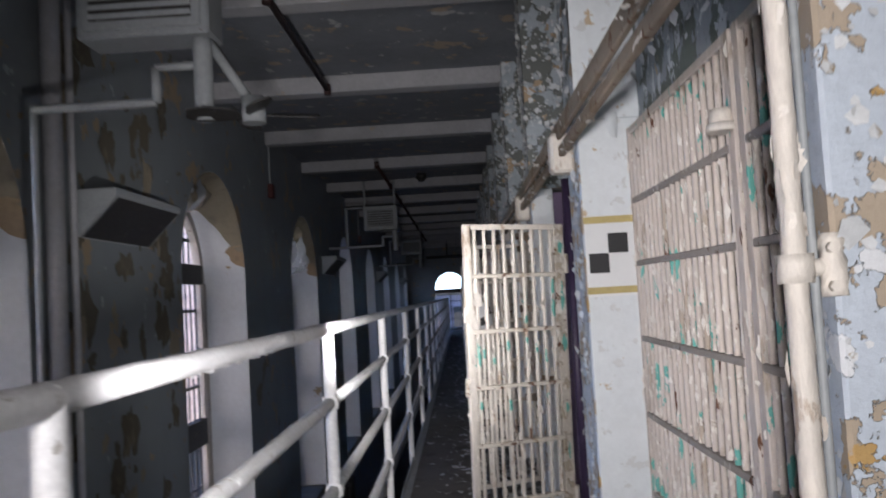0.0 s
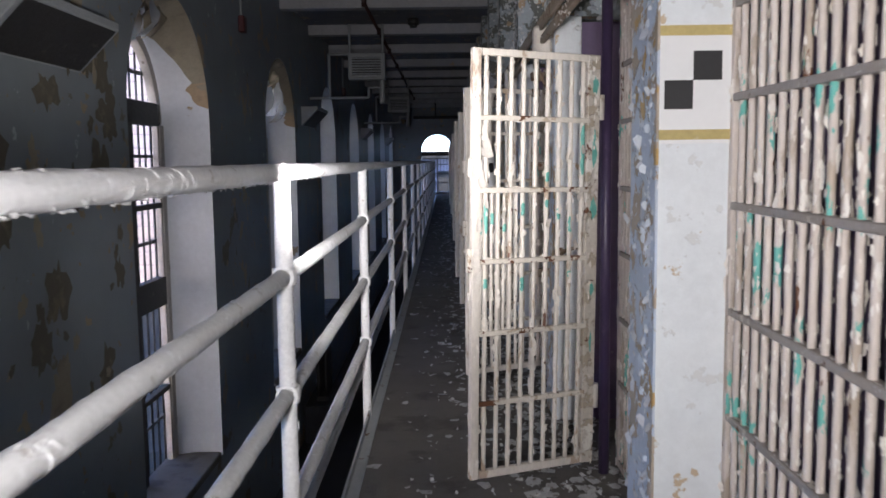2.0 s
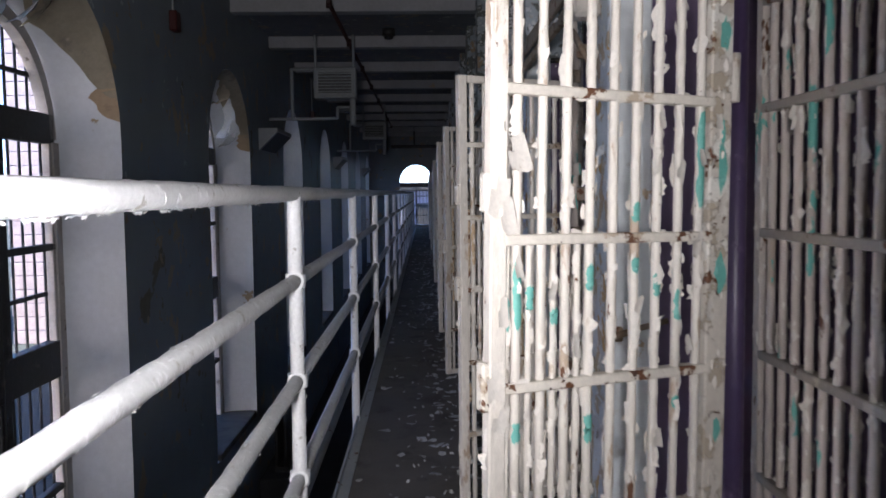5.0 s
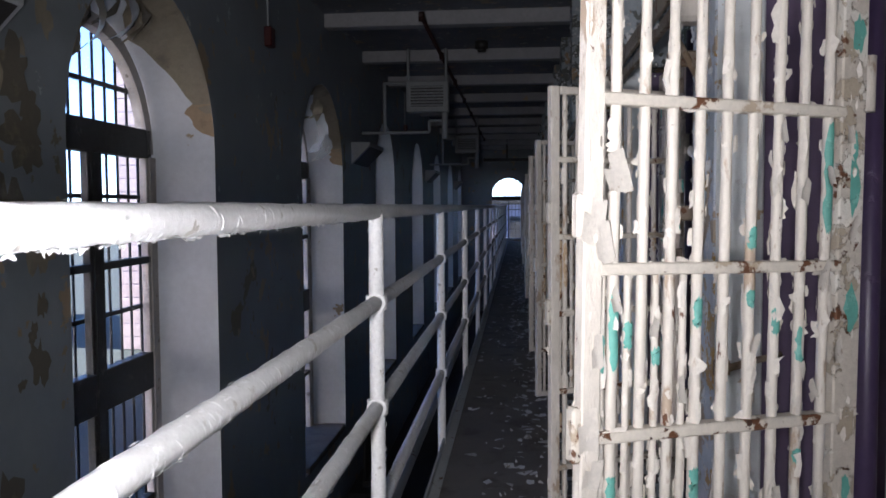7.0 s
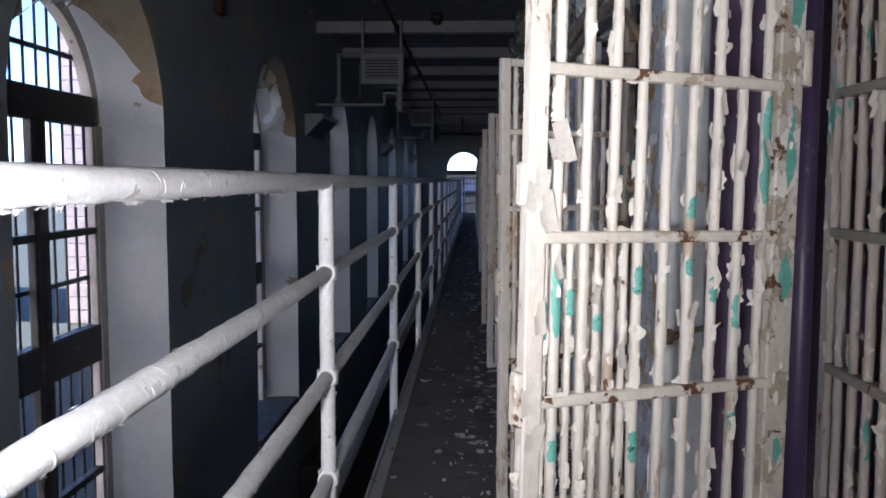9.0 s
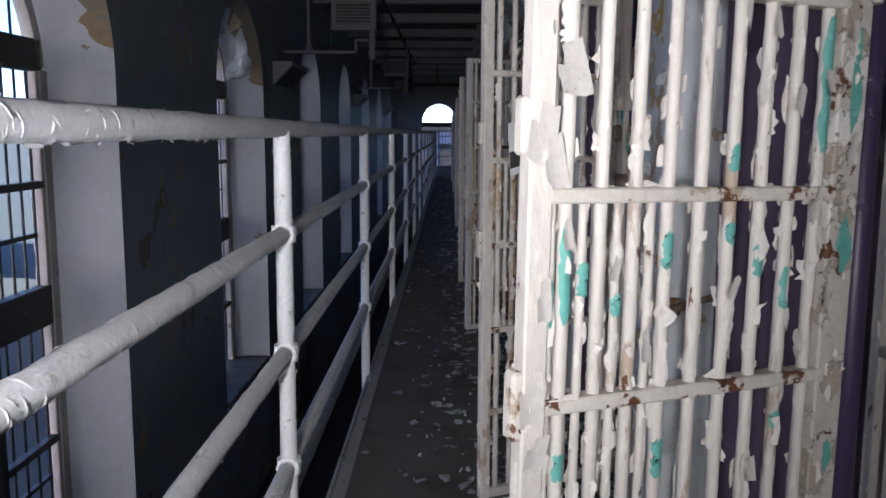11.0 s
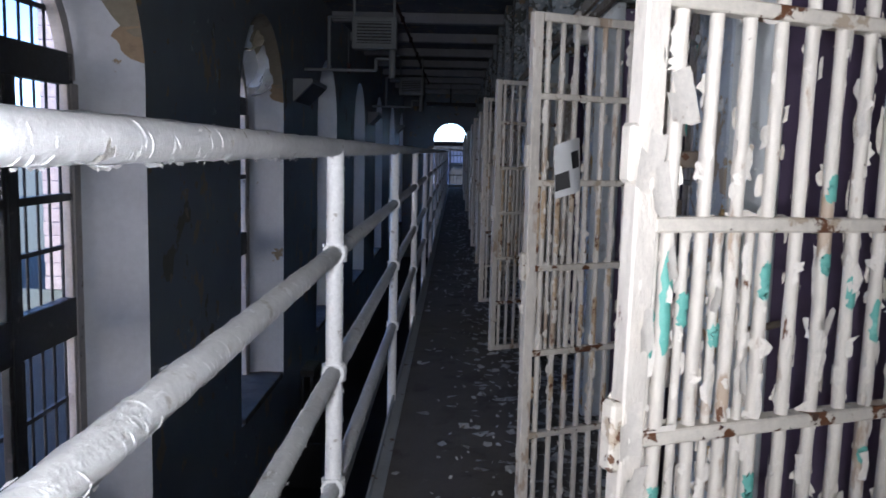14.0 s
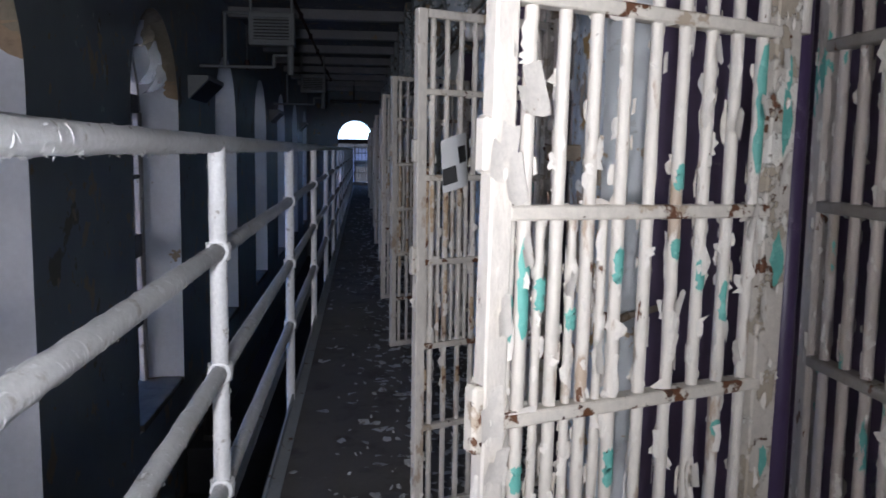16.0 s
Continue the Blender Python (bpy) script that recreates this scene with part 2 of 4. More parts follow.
for k in range(-3, 15):
    y = 6.2 + 2.45 * k
    if Y0 < y < Y1:
        bm = bevel_box(X_WALL, 0.9, y - 0.1, y + 0.1, Z_BEAM, Z_CEIL - 0.002, 0.008)
        structure("ceiling_beam", bm, beam_paint, "pale painted beam across the ceiling", "beam")


def arch_points(half, spring, n=28):
    return [(-half * math.cos(math.pi * i / n), spring + half * math.sin(math.pi * i / n)) for i in range(n + 1)]


W_IN, W_FR, SPRING, SILL = 1.05, 0.83, 1.86, -1.45


def window_wall():
    """The outer wall, with splayed, round-headed openings right through it."""
    bm = bmesh.new()
    reveal = bmesh.new()
    edges = []
    for c in WINDOWS:
        a, b = arch_points(W_IN, SPRING), arch_points(W_FR, SPRING)
        for pts, x in ((a, X_WALL), (b, X_OUT)):
            for (u0, z0), (u1, z1) in zip(pts, pts[1:]):
                bm.faces.new([bm.verts.new(p) for p in ((x, c + u0, z0), (x, c + u1, z1), (x, c + u1, Z_CEIL), (x, c + u0, Z_CEIL))])
            h = -pts[0][0]
            bm.faces.new([bm.verts.new(p) for p in ((x, c - h, Z_LOW), (x, c + h, Z_LOW), (x, c + h, SILL), (x, c - h, SILL))])
        ring_a = [(-W_IN, SILL)] + a + [(W_IN, SILL)]
        ring_b = [(-W_FR, SILL)] + b + [(W_FR, SILL)]
        n = len(ring_a)
        for i in range(n):
            j = (i + 1) % n
            f = reveal.faces.new([reveal.verts.new(p) for p in ((X_WALL, c + ring_a[i][0], ring_a[i][1]), (X_WALL, c + ring_a[j][0], ring_a[j][1]), (X_OUT, c + ring_b[j][0], ring_b[j][1]), (X_OUT, c + ring_b[i][0], ring_b[i][1]))])
            f.smooth = 1 < i < n - 2
        edges.append(c)
    for h, x in ((W_IN, X_WALL), (W_FR, X_OUT)):
        cuts = [Y0] + [v for c in edges for v in (c - h, c + h)] + [Y1]
        for y0, y1 in zip(cuts[::2], cuts[1::2]):
            bm.faces.new([bm.verts.new(p) for p in ((x, y0, Z_LOW), (x, y1, Z_LOW), (x, y1, Z_CEIL), (x, y0, Z_CEIL))])
    bmesh.ops.remove_doubles(reveal, verts=reveal.verts[:], dist=1e-4)
    ob = structure("wall_window_side", bm, wall_paint, "blue-grey plaster wall with stained peeling paint, darkened as backlit", "wall")
    ob.data.materials.append(stone_mat)
    for f in ob.data.polygons:
        if f.center.x < (X_WALL + X_OUT) / 2:
            f.material_index = 1
    structure("trim_window_reveals", reveal, reveal_paint, "splayed reveals of the arched windows, paled as daylit", "trim")


window_wall()
bm = bmesh.new()
box(bm, X_OUT, 3.4, Y0 - 0.3, Y0, Z_LOW, Z_CEIL)
structure("wall_near_end", bm, wall_paint, "plain grey end wall", "wall")
bm = bmesh.new()
EC, EH, ES = -0.33, 0.68, 1.92
pts = arch_points(EH, ES, 16)
for y in (Y1, Y1 + 0.3):
    for (u0, z0), (u1, z1) in zip(pts, pts[1:]):
        bm.faces.new([bm.verts.new(p) for p in ((EC + u0, y, z0), (EC + u1, y, z1), (EC + u1, y, Z_CEIL), (EC + u0, y, Z_CEIL))])
    bm.faces.new([bm.verts.new(p) for p in ((X_OUT, y, Z_LOW), (EC - EH, y, Z_LOW), (EC - EH, y, Z_CEIL), (X_OUT, y, Z_CEIL))])
    bm.faces.new([bm.verts.new(p) for p in ((EC + EH, y, Z_LOW), (3.4, y, Z_LOW), (3.4, y, Z_CEIL), (EC + EH, y, Z_CEIL))])
    bm.faces.new([bm.verts.new(p) for p in ((EC - EH, y, Z_LOW), (EC + EH, y, Z_LOW), (EC + EH, y, 0.12), (EC - EH, y, 0.12))])
ring = [(-EH, 0.12)] + pts + [(EH, 0.12)]
for i in range(len(ring)):
    j = (i + 1) % len(ring)
    bm.faces.new([bm.verts.new(p) for p in ((EC + ring[i][0], Y1, ring[i][1]), (EC + ring[j][0], Y1, ring[j][1]), (EC + ring[j][0], Y1 + 0.3, ring[j][1]), (EC + ring[i][0], Y1 + 0.3, ring[i][1]))])
structure("wall_far_end", bm, wall_paint, "dark far end wall with an arched window", "wall")

# cell side: back wall, the wall above the fronts, the slab over the cells, partitions
bm = bmesh.new()
box(bm, 3.2, 3.4, Y0, Y1, -0.16, Z_CEIL)
structure("wall_cell_back", bm, cell_wall, "dark back wall of the cells", "wall")
# unseen wall, added to block sky light leaking in below the walkway
bm = bmesh.new()
box(bm, 0.62, 0.8, Y0, Y1, Z_LOW, -0.16)
structure("wall_leak_blocker", bm, upper_peel, "dark peeling wall added under the walkway to keep sky light out", "wall")
bm = bmesh.new()
box(bm, X_FRONT + 0.04, X_FRONT + 0.2, Y0, Y1, 2.22, Z_CEIL)
structure("wall_above_cells", bm, upper_peel, "heavily peeling grey wall above the cell fronts", "wall")
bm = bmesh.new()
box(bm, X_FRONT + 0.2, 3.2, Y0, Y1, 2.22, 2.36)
structure("ceiling_cells", bm, shade_tone, "slab over the cells, coloured dark for the shade there", "ceiling")
PIERS = [3.95 + PITCH * k for k in range(-3, 15)]
for k, y in enumerate(PIERS):
    bm = bmesh.new()
    back = X_FRONT + 0.1 if y < 5 else 0.8
    box(bm, back, 3.2, y + 0.02, y + 0.18, 0.0, 2.22)
    structure("wall_cell_partition", bm, cell_wall, "dark purple partition wall between two cells", "wall")
    deep = 0.1 if 1 < y < 2 else 0.33
    bm = bevel_box(X_PIER, back, y, y + deep, 0.0, 2.25, 0.006)
    high = bmesh.new()
    box(high, X_PIER, X_FRONT + 0.1, y, y + deep, 2.25, Z_CEIL - 0.003)
    high = structure("pier_upper", high, pier_white if y < 5 else upper_blue, "heavily peeling upper part of a pier between two cells", "pier")
    high.data.materials.append(upper_blue)
    for f in high.data.polygons:
        if f.normal.x < -0.5:
            f.material_index = 1
    ob = structure("pier", bm, pier_white, "white painted pier between two cells, peeling on its side", "pier")
    ob.data.materials.append(pier_blue)
    for f in ob.data.polygons:
        if f.normal.x < -0.5 or y < 2:
            f.material_index = 1


# ---- lifting paint ----
def flakes(rods, per_metre, size, seed, wrap=1.0):
    """Ragged chips of paint lifting off rods: (start, end, radius). wrap: how far a chip reaches round its rod, against its height."""
    rnd = random.Random(seed)
    verts, faces = [], []
    for a, b, r in rods:
        a, b = Vector(a), Vector(b)
        length = (b - a).length
        q = (b - a).to_track_quat("Z", "Y")
        for _ in range(max(1, int(length * per_metre * rnd.uniform(0.4, 1.6)))):
            big = size * rnd.choice((0.5, 0.6, 0.8, 0.8, 1, 1.3, 2.0))
            c = a + (b - a) * rnd.random()
            ang = rnd.uniform(0, 6.283)
            lift, side = rnd.uniform(0.1, 0.8), rnd.choice((-1, 1))
            n0, count = len(verts), rnd.choice((4, 5, 6, 7))
            for i in range(count):
                th = 6.283 * i / count + rnd.uniform(-0.3, 0.3)
                u, v = big * wrap * rnd.uniform(0.5, 1.25) * math.cos(th), big * rnd.uniform(0.5, 1.4) / max(wrap, 0.5) * math.sin(th)
                out = r * 0.985 + 0.0012 + max(0.0, side * u) * lift
                around = ang + u / r * 0.75
                verts.append(tuple(c + q @ Vector((out * math.cos(around), out * math.sin(around), v))))
            faces.append(tuple(range(n0, n0 + count)))
    me = bpy.data.meshes.new("flaking_paint")
    me.from_pydata(verts, [], faces)
    return me


def flake_part(rods, per_metre, size, seed, material, parent, wrap=1.0):
    me = flakes(rods, per_metre, size, seed, wrap)
    me.materials.append(material)
    ob = new("flaking_paint", me)
    ob.parent = parent
    ob["kind"] = "stuff"
    return ob


def curl_part(rods, per_metre, size, seed, material, parent, under=False):
    """Brittle sheets of paint standing off rods: each is torn all round, sits on the rod along one edge and curls away at the other."""
    rnd = random.Random(seed)
    verts, faces = [], []
    for a, b, r in rods:
        a, b = Vector(a), Vector(b)
        length = (b - a).length
        q = (b - a).to_track_quat("Z", "Y")
        spots = []
        while len(spots) < length * per_metre:
            c = rnd.random()
            spots += [c + rnd.gauss(0, 0.035) / length for _ in range(rnd.choice((1, 1, 2, 4)))]
        for c in spots:
            mid = a + (b - a) * min(0.99, max(0.01, c))
            tall, wide = size * rnd.choice((0.5, 0.7, 1.0, 1.0, 1.5, 2.4)), size * rnd.uniform(0.55, 1.25)
            ang, side, curl = rnd.uniform(0, 6.283), rnd.choice((-1, 1)), rnd.uniform(0.15, 0.7)
            if under:
                down = q.inverted() @ Vector((0, 0, -1))
                ang, curl = math.atan2(down.y, down.x) + rnd.gauss(0, 0.7), rnd.uniform(0.5, 0.95)
            n0, up = len(verts), 5
            skew = rnd.uniform(-0.5, 0.5) * wide
            for i in range(up):
                f = i / (up - 1) - 0.5
                w0, w1 = rnd.uniform(-0.15, 0.35), rnd.uniform(0.6, 1.15) * (1 - 1.1 * abs(f) * rnd.random())
                for j in range(3):
                    g = w0 + (max(w1, w0 + 0.1) - w0) * j / 2
                    s = wide * g
                    reach = r * 1.02 + 0.0008 + curl * max(0.0, s) * max(0.0, g) ** 0.6
                    th = ang + side * s * (1 - 0.6 * curl) / r
                    verts.append(tuple(mid + q @ Vector((reach * math.cos(th), reach * math.sin(th), tall * f * 2 + skew * g + rnd.uniform(-0.1, 0.1) * tall))))
            for i in range(up - 1):
                for j in range(2):
                    k = n0 + 3 * i + j
                    faces.append((k, k + 1, k + 4, k + 3))
    me = bpy.data.meshes.new("curled_paint")
    me.from_pydata(verts, [], faces)
    me.materials.append(material)
    ob = new("curled_paint", me)
    ob.parent = parent
    ob["kind"] = "stuff"
    return ob


# ---- railing along the walkway ----
railing = thing("railing", "white painted pipe railing with lumpy chipped paint", "railing", at=(X_RAIL, 0, 0))
POSTS = [3.99 + 2.32 * k for k in range(-2, 15)]
RAILS = (1.452, 1.15, 0.798, 0.448)
bm = bmesh.new()
tube(bm, (0, 0, -0.1), (0, 0, 1.452), 0.025, 12, 24, 0.05)
post_mesh = None
for y in POSTS:
    if post_mesh is None:
        ob = part("post", bm, rail_paint, railing)
        post_mesh = ob.data
        ob.location = (0, y, 0)
    else:
        again("post", post_mesh, railing, Matrix.Translation((0, y, 0)))
for z, r in zip(RAILS, (0.025, 0.024, 0.024, 0.024)):
    bm = bmesh.new()
    tube(bm, (0, Y0, z), (0, Y1, z), r, 12, 900, 0.07)
    part("rail", bm, rail_paint if z == RAILS[0] else rail_dusty, railing)
bm = bmesh.new()
tube(bm, (-0.05, Y0, 0.24), (-0.05, Y1, 0.24), 0.024, 10, 300, 0.05)
part("conduit", bm, kerb_steel, railing, "grey conduit low on the railing")
# wrinkled ridges of thick paint on the nearest lengths of rail
def ridges(rods, per_metre, seed):
    rnd = random.Random(seed)
    verts, faces = [], []
    for a, b, r in rods:
        a, b = Vector(a), Vector(b)
        q = (b - a).to_track_quat("Z", "Y")
        # the lips of the paint hang from the under side of a level rail
        low = math.atan2((q.inverted() @ Vector((0, 0, -1))).y, (q.inverted() @ Vector((0, 0, -1))).x) - 0.7
        spots = []
        while len(spots) < (b - a).length * per_metre:
            c = rnd.random()
            spots += [c + rnd.gauss(0, 0.006) for _ in range(rnd.choice((1, 1, 2, 3, 5)))]
        for c in spots:
            mid = a + (b - a) * min(1, max(0, c))
            th0, span, slant = rnd.gauss(low, 1.0), rnd.uniform(0.7, 2.2), rnd.uniform(0.004, 0.026)
            w, h = rnd.uniform(0.0008, 0.003), rnd.uniform(0.0004, 0.0014)
            n0 = len(verts)
            for i in range(8):
                f = i / 7
                th, taper = th0 + span * f, math.sin(math.pi * f)
                for dv, out in ((-w, 0.0), (0, h * taper), (w, 0.0)):
                    rr = r * 0.99 + out
                    verts.append(tuple(mid + q @ Vector((rr * math.cos(th), rr * math.sin(th), dv * (0.3 + taper) + slant * f))))
            for i in range(7):
                k = n0 + 3 * i
                faces += [(k, k + 1, k + 4, k + 3), (k + 1, k + 2, k + 5, k + 4)]
    me = bpy.data.meshes.new("wrinkled_paint")
    me.from_pydata(verts, [], faces)
    return me


me = ridges([((0, 1.5, z), (0, 9.0, z), 0.0245) for z in RAILS] + [((0, y, 0.1), (0, y, 1.4), 0.0255) for y in POSTS[1:5]], 110, 21)
me.materials.append(rail_paint)
ob = new("wrinkled_paint", me)
ob.parent = railing
ob["kind"] = "stuff"
curl_part([((0, 2.4, z), (0, 9.0, z), 0.0245) for z in RAILS] + [((0, y, 0.1), (0, y, 1.4), 0.0255) for y in POSTS[1:4]], 22, 0.006, 23, rail_paint, railing)
curl_part([((0, 2.2, RAILS[0]), (0, 8.6, RAILS[0]), 0.0245)], 75, 0.0085, 29, rail_paint, railing, True)
collar_mesh = None
for y in POSTS:
    for z in RAILS[1:]:
        if collar_mesh is None:
            bm = bmesh.new()
            tube(bm, (0, 0, -0.024), (0, 0, 0.024), 0.036, 12, 4, 0.05)
            tube(bm, (0, -0.03, 0), (0, 0.03, 0), 0.034, 12, 4, 0.04)
            ob = part("collar", bm, rail_paint, railing)
            collar_mesh = ob.data
            ob.location = (0, y, z)
        else:
            again("collar", collar_mesh, railing, Matrix.Translation((0, y, z)))


# ---- doors and grilles of bars ----
def rod_mesh(r, length, wobble=0.08):
    bm = bmesh.new()
    tube(bm, (0, 0, 0), (0, 0, length), r, 8, max(2, int(length / 0.04)), wobble)
    me = bpy.data.meshes.new("bar")
    bm.to_mesh(me)
    bm.free()
    return me


D_LOW, D_TOP, D_WIDE = 0.1, 1.93, 0.62
CROSS = (1.646, 1.345, 1.043, 0.735, 0.43)


def bar_gate(name, width, low, top, crosses, count, extra, bar_r, material, label, category, group, seed):
    """A gate of bars standing at its hinge edge, reaching along +x."""
    gate = thing(name, label, category, group)
    stile = bevel_box(0, 0.062 if extra else 0.05, -0.016, 0.016, low, top, 0.003)
    part("hinge_stile", stile, cracked_cream if extra else material, gate)
    part("free_stile", bevel_box(width - 0.038, width, -0.016, 0.016, low, top, 0.003), material, gate)
    part("top_rail", bevel_box(0.05, width - 0.042, -0.014, 0.014, top - 0.03, top, 0.003), material, gate)
    part("bottom_rail", bevel_box(0.05, width - 0.042, -0.014, 0.014, low, low + 0.035, 0.003), material, gate)
    rods = []
    for z in crosses:
        part("cross_bar", bevel_box(0.05, width - 0.033, -0.017, 0.017, z - 0.011, z + 0.011, 0.003), rusty_cream if material is cream else grimy, gate)
        rods.append(((0.05, 0, z), (width - 0.04, 0, z), 0.012))
    step = (width - 0.088) / count
    me = rod_mesh(bar_r, top - low - 0.06)
    me.materials.append(material)
    for i in range(count):
        x = 0.05 + step * (i + 0.5)
        again("bar", me, gate, Matrix.Translation((x, 0, low + 0.03)) @ Matrix.Rotation(random.uniform(0, 6.28), 4, "Z"))
        rods.append(((x, 0, low + 0.05), (x, 0, top - 0.05), bar_r))
    if extra:
        z0, z1 = extra
        me = rod_mesh(bar_r * 0.68, z1 - z0)
        me.materials.append(material)
        for i in range(4):
            x = width - 0.038 - step * max(i, 0.12)
            again("thin_bar", me, gate, Matrix.Translation((x, 0, z0)))
            rods.append(((x, 0, z0), (x, 0, z1), bar_r * 0.68))
    rods += [((width - 0.02, 0, low), (width - 0.02, 0, top), 0.02), ((0.025, 0, low), (0.025, 0, top), 0.022)]
    flake_part(rods, 40, 0.0075, seed, cream_flake, gate, 0.66)
    curl_part(rods, 20 if extra else 18, 0.016 if extra else 0.013, seed + 1, cream_flake, gate)
    return gate


def cell_door():
    door = bar_gate("cell_door", D_WIDE, D_LOW, D_TOP, CROSS, 9, (0.735, 1.345), 0.0105, cream, "open cream-painted barred cell door, badly flaking", "cell door", "cell doors", 4)
    lock = bevel_box(D_WIDE - 0.006, D_WIDE + 0.012, -0.014, 0.014, 1.4, 1.48, 0.005)
    part("lock_box", lock, cream, door)
    part("catch", bevel_box(D_WIDE - 0.004, D_WIDE + 0.016, -0.015, 0.015, 1.0, 1.1, 0.005), rusty_cream, door)
    for z in (0.35, 1.65):
        bm = bmesh.new()
        tube(bm, (-0.012, 0, z), (-0.012, 0, z + 0.11), 0.018, 10)
        part("hinge", bm, cream, door)
    return door


HINGE_X = 0.73
DOORS = []
door = cell_door()
first = True
DOOR_OBS = []
for k, y in enumerate(PIERS[2:-1]):
    # cells are mirrored in pairs: the door is at the far side of one and the near side of the next
    far_side = k % 2 == 1
    hinge = y + (1.36 if far_side else 0.92)
    DOORS.append((hinge, far_side, k))
for hinge, far_side, k in DOORS[1:]:
    turn = 180 + (24 if far_side else 26) + (0, 0, 0, 3, -4, 5, -3, 2, 4, -2, 3, -4, 0, 2, -3, 1)[k % 16]
    m = pose(HINGE_X, hinge, 0, 0, 0, turn)
    if first:
        door.matrix_basis = m @ Matrix.Translation((0.006, 0, 1.35)) @ Matrix.Rotation(radians(-1.0), 4, "Y") @ Matrix.Translation((0, 0, -1.35))
        first = False
        DOOR_OBS.append(door)
    else:
        DOOR_OBS.append(copy_thing(door, m))

grille_far = bar_gate("cell_grille", 1.52 - 0.35, 0.02, 2.2, (1.9, 1.646, 1.345, 1.043, 0.735, 0.43), 16, None, 0.0105, dusty, "dusty cream-painted fixed grille of bars in a cell front", "grille", "cell grilles", 11)
grille_near = bar_gate("cell_grille", PITCH - 0.95, 0.02, 2.2, (1.9, 1.646, 1.345, 1.043, 0.735, 0.43), 18, None, 0.0105, dusty, "dusty cream-painted fixed grille of bars in a cell front", "grille", "cell grilles", 12)
side_panel = bar_gate("cell_grille", 0.75, 0.02, 2.2, (1.9, 1.646, 1.345, 1.043, 0.735, 0.43), 10, None, 0.0105, dusty, "dusty cream-painted narrow grille of bars beside a pier", "grille", "cell grilles", 14)
side_panel.matrix_basis = pose(X_FRONT, 2.63, 0, 0, 0, 268)
used = set()
for k, y in enumerate(PIERS[2:-1]):
    far_side = k % 2 == 1
    src, m = (grille_far, pose(X_FRONT, y + 0.34, 0, 0, 0, 90)) if far_side else (grille_near, pose(X_FRONT, y + 0.96, 0, 0, 0, 90))
    if far_side in used:
        copy_thing(src, m)
    else:
        src.matrix_basis = m
        used.add(far_side)

# purple posts by the hinges
for hinge, far_side, k in DOORS[1:]:
    bm = bmesh.new()
    tube(bm, (0, 0, 0), (0, 0, 2.2), 0.025, 14)
    ob = tagged(part("hinge_post", bm, purple), "dark purple painted steel post beside the cell door", "post", "hinge posts")
    ob.location = (0.785, hinge + 0.09, 0)

# locking bar over the cell fronts
bar = thing("locking_bar", "rusty peeling door-locking bar and pipe over the cell fronts", "locking bar")
bm = bmesh.new()
box(bm, 0.585, 0.612, Y0, Y1, 2.118, 2.162)
bevel_all(bm, 0.006, 2)
part("shaft", bm, rust_mat, bar)
curl_part([((0.59, Y0, 2.225), (0.59, 16.0, 2.225), 0.03), ((0.6, Y0, 2.14), (0.6, 16.0, 2.14), 0.022)], 16, 0.02, 37, cream_flake, bar)
part("cover_plate", bevel_box(0.58, 0.6, Y0, Y1, 2.19, 2.26, 0.004), rust_mat, bar)
for y in PIERS:
    bm = bevel_box(0.55, 0.652, y + 0.1, y + 0.2, 2.05, 2.22, 0.015)
    part("clamp", bm, cream, bar)


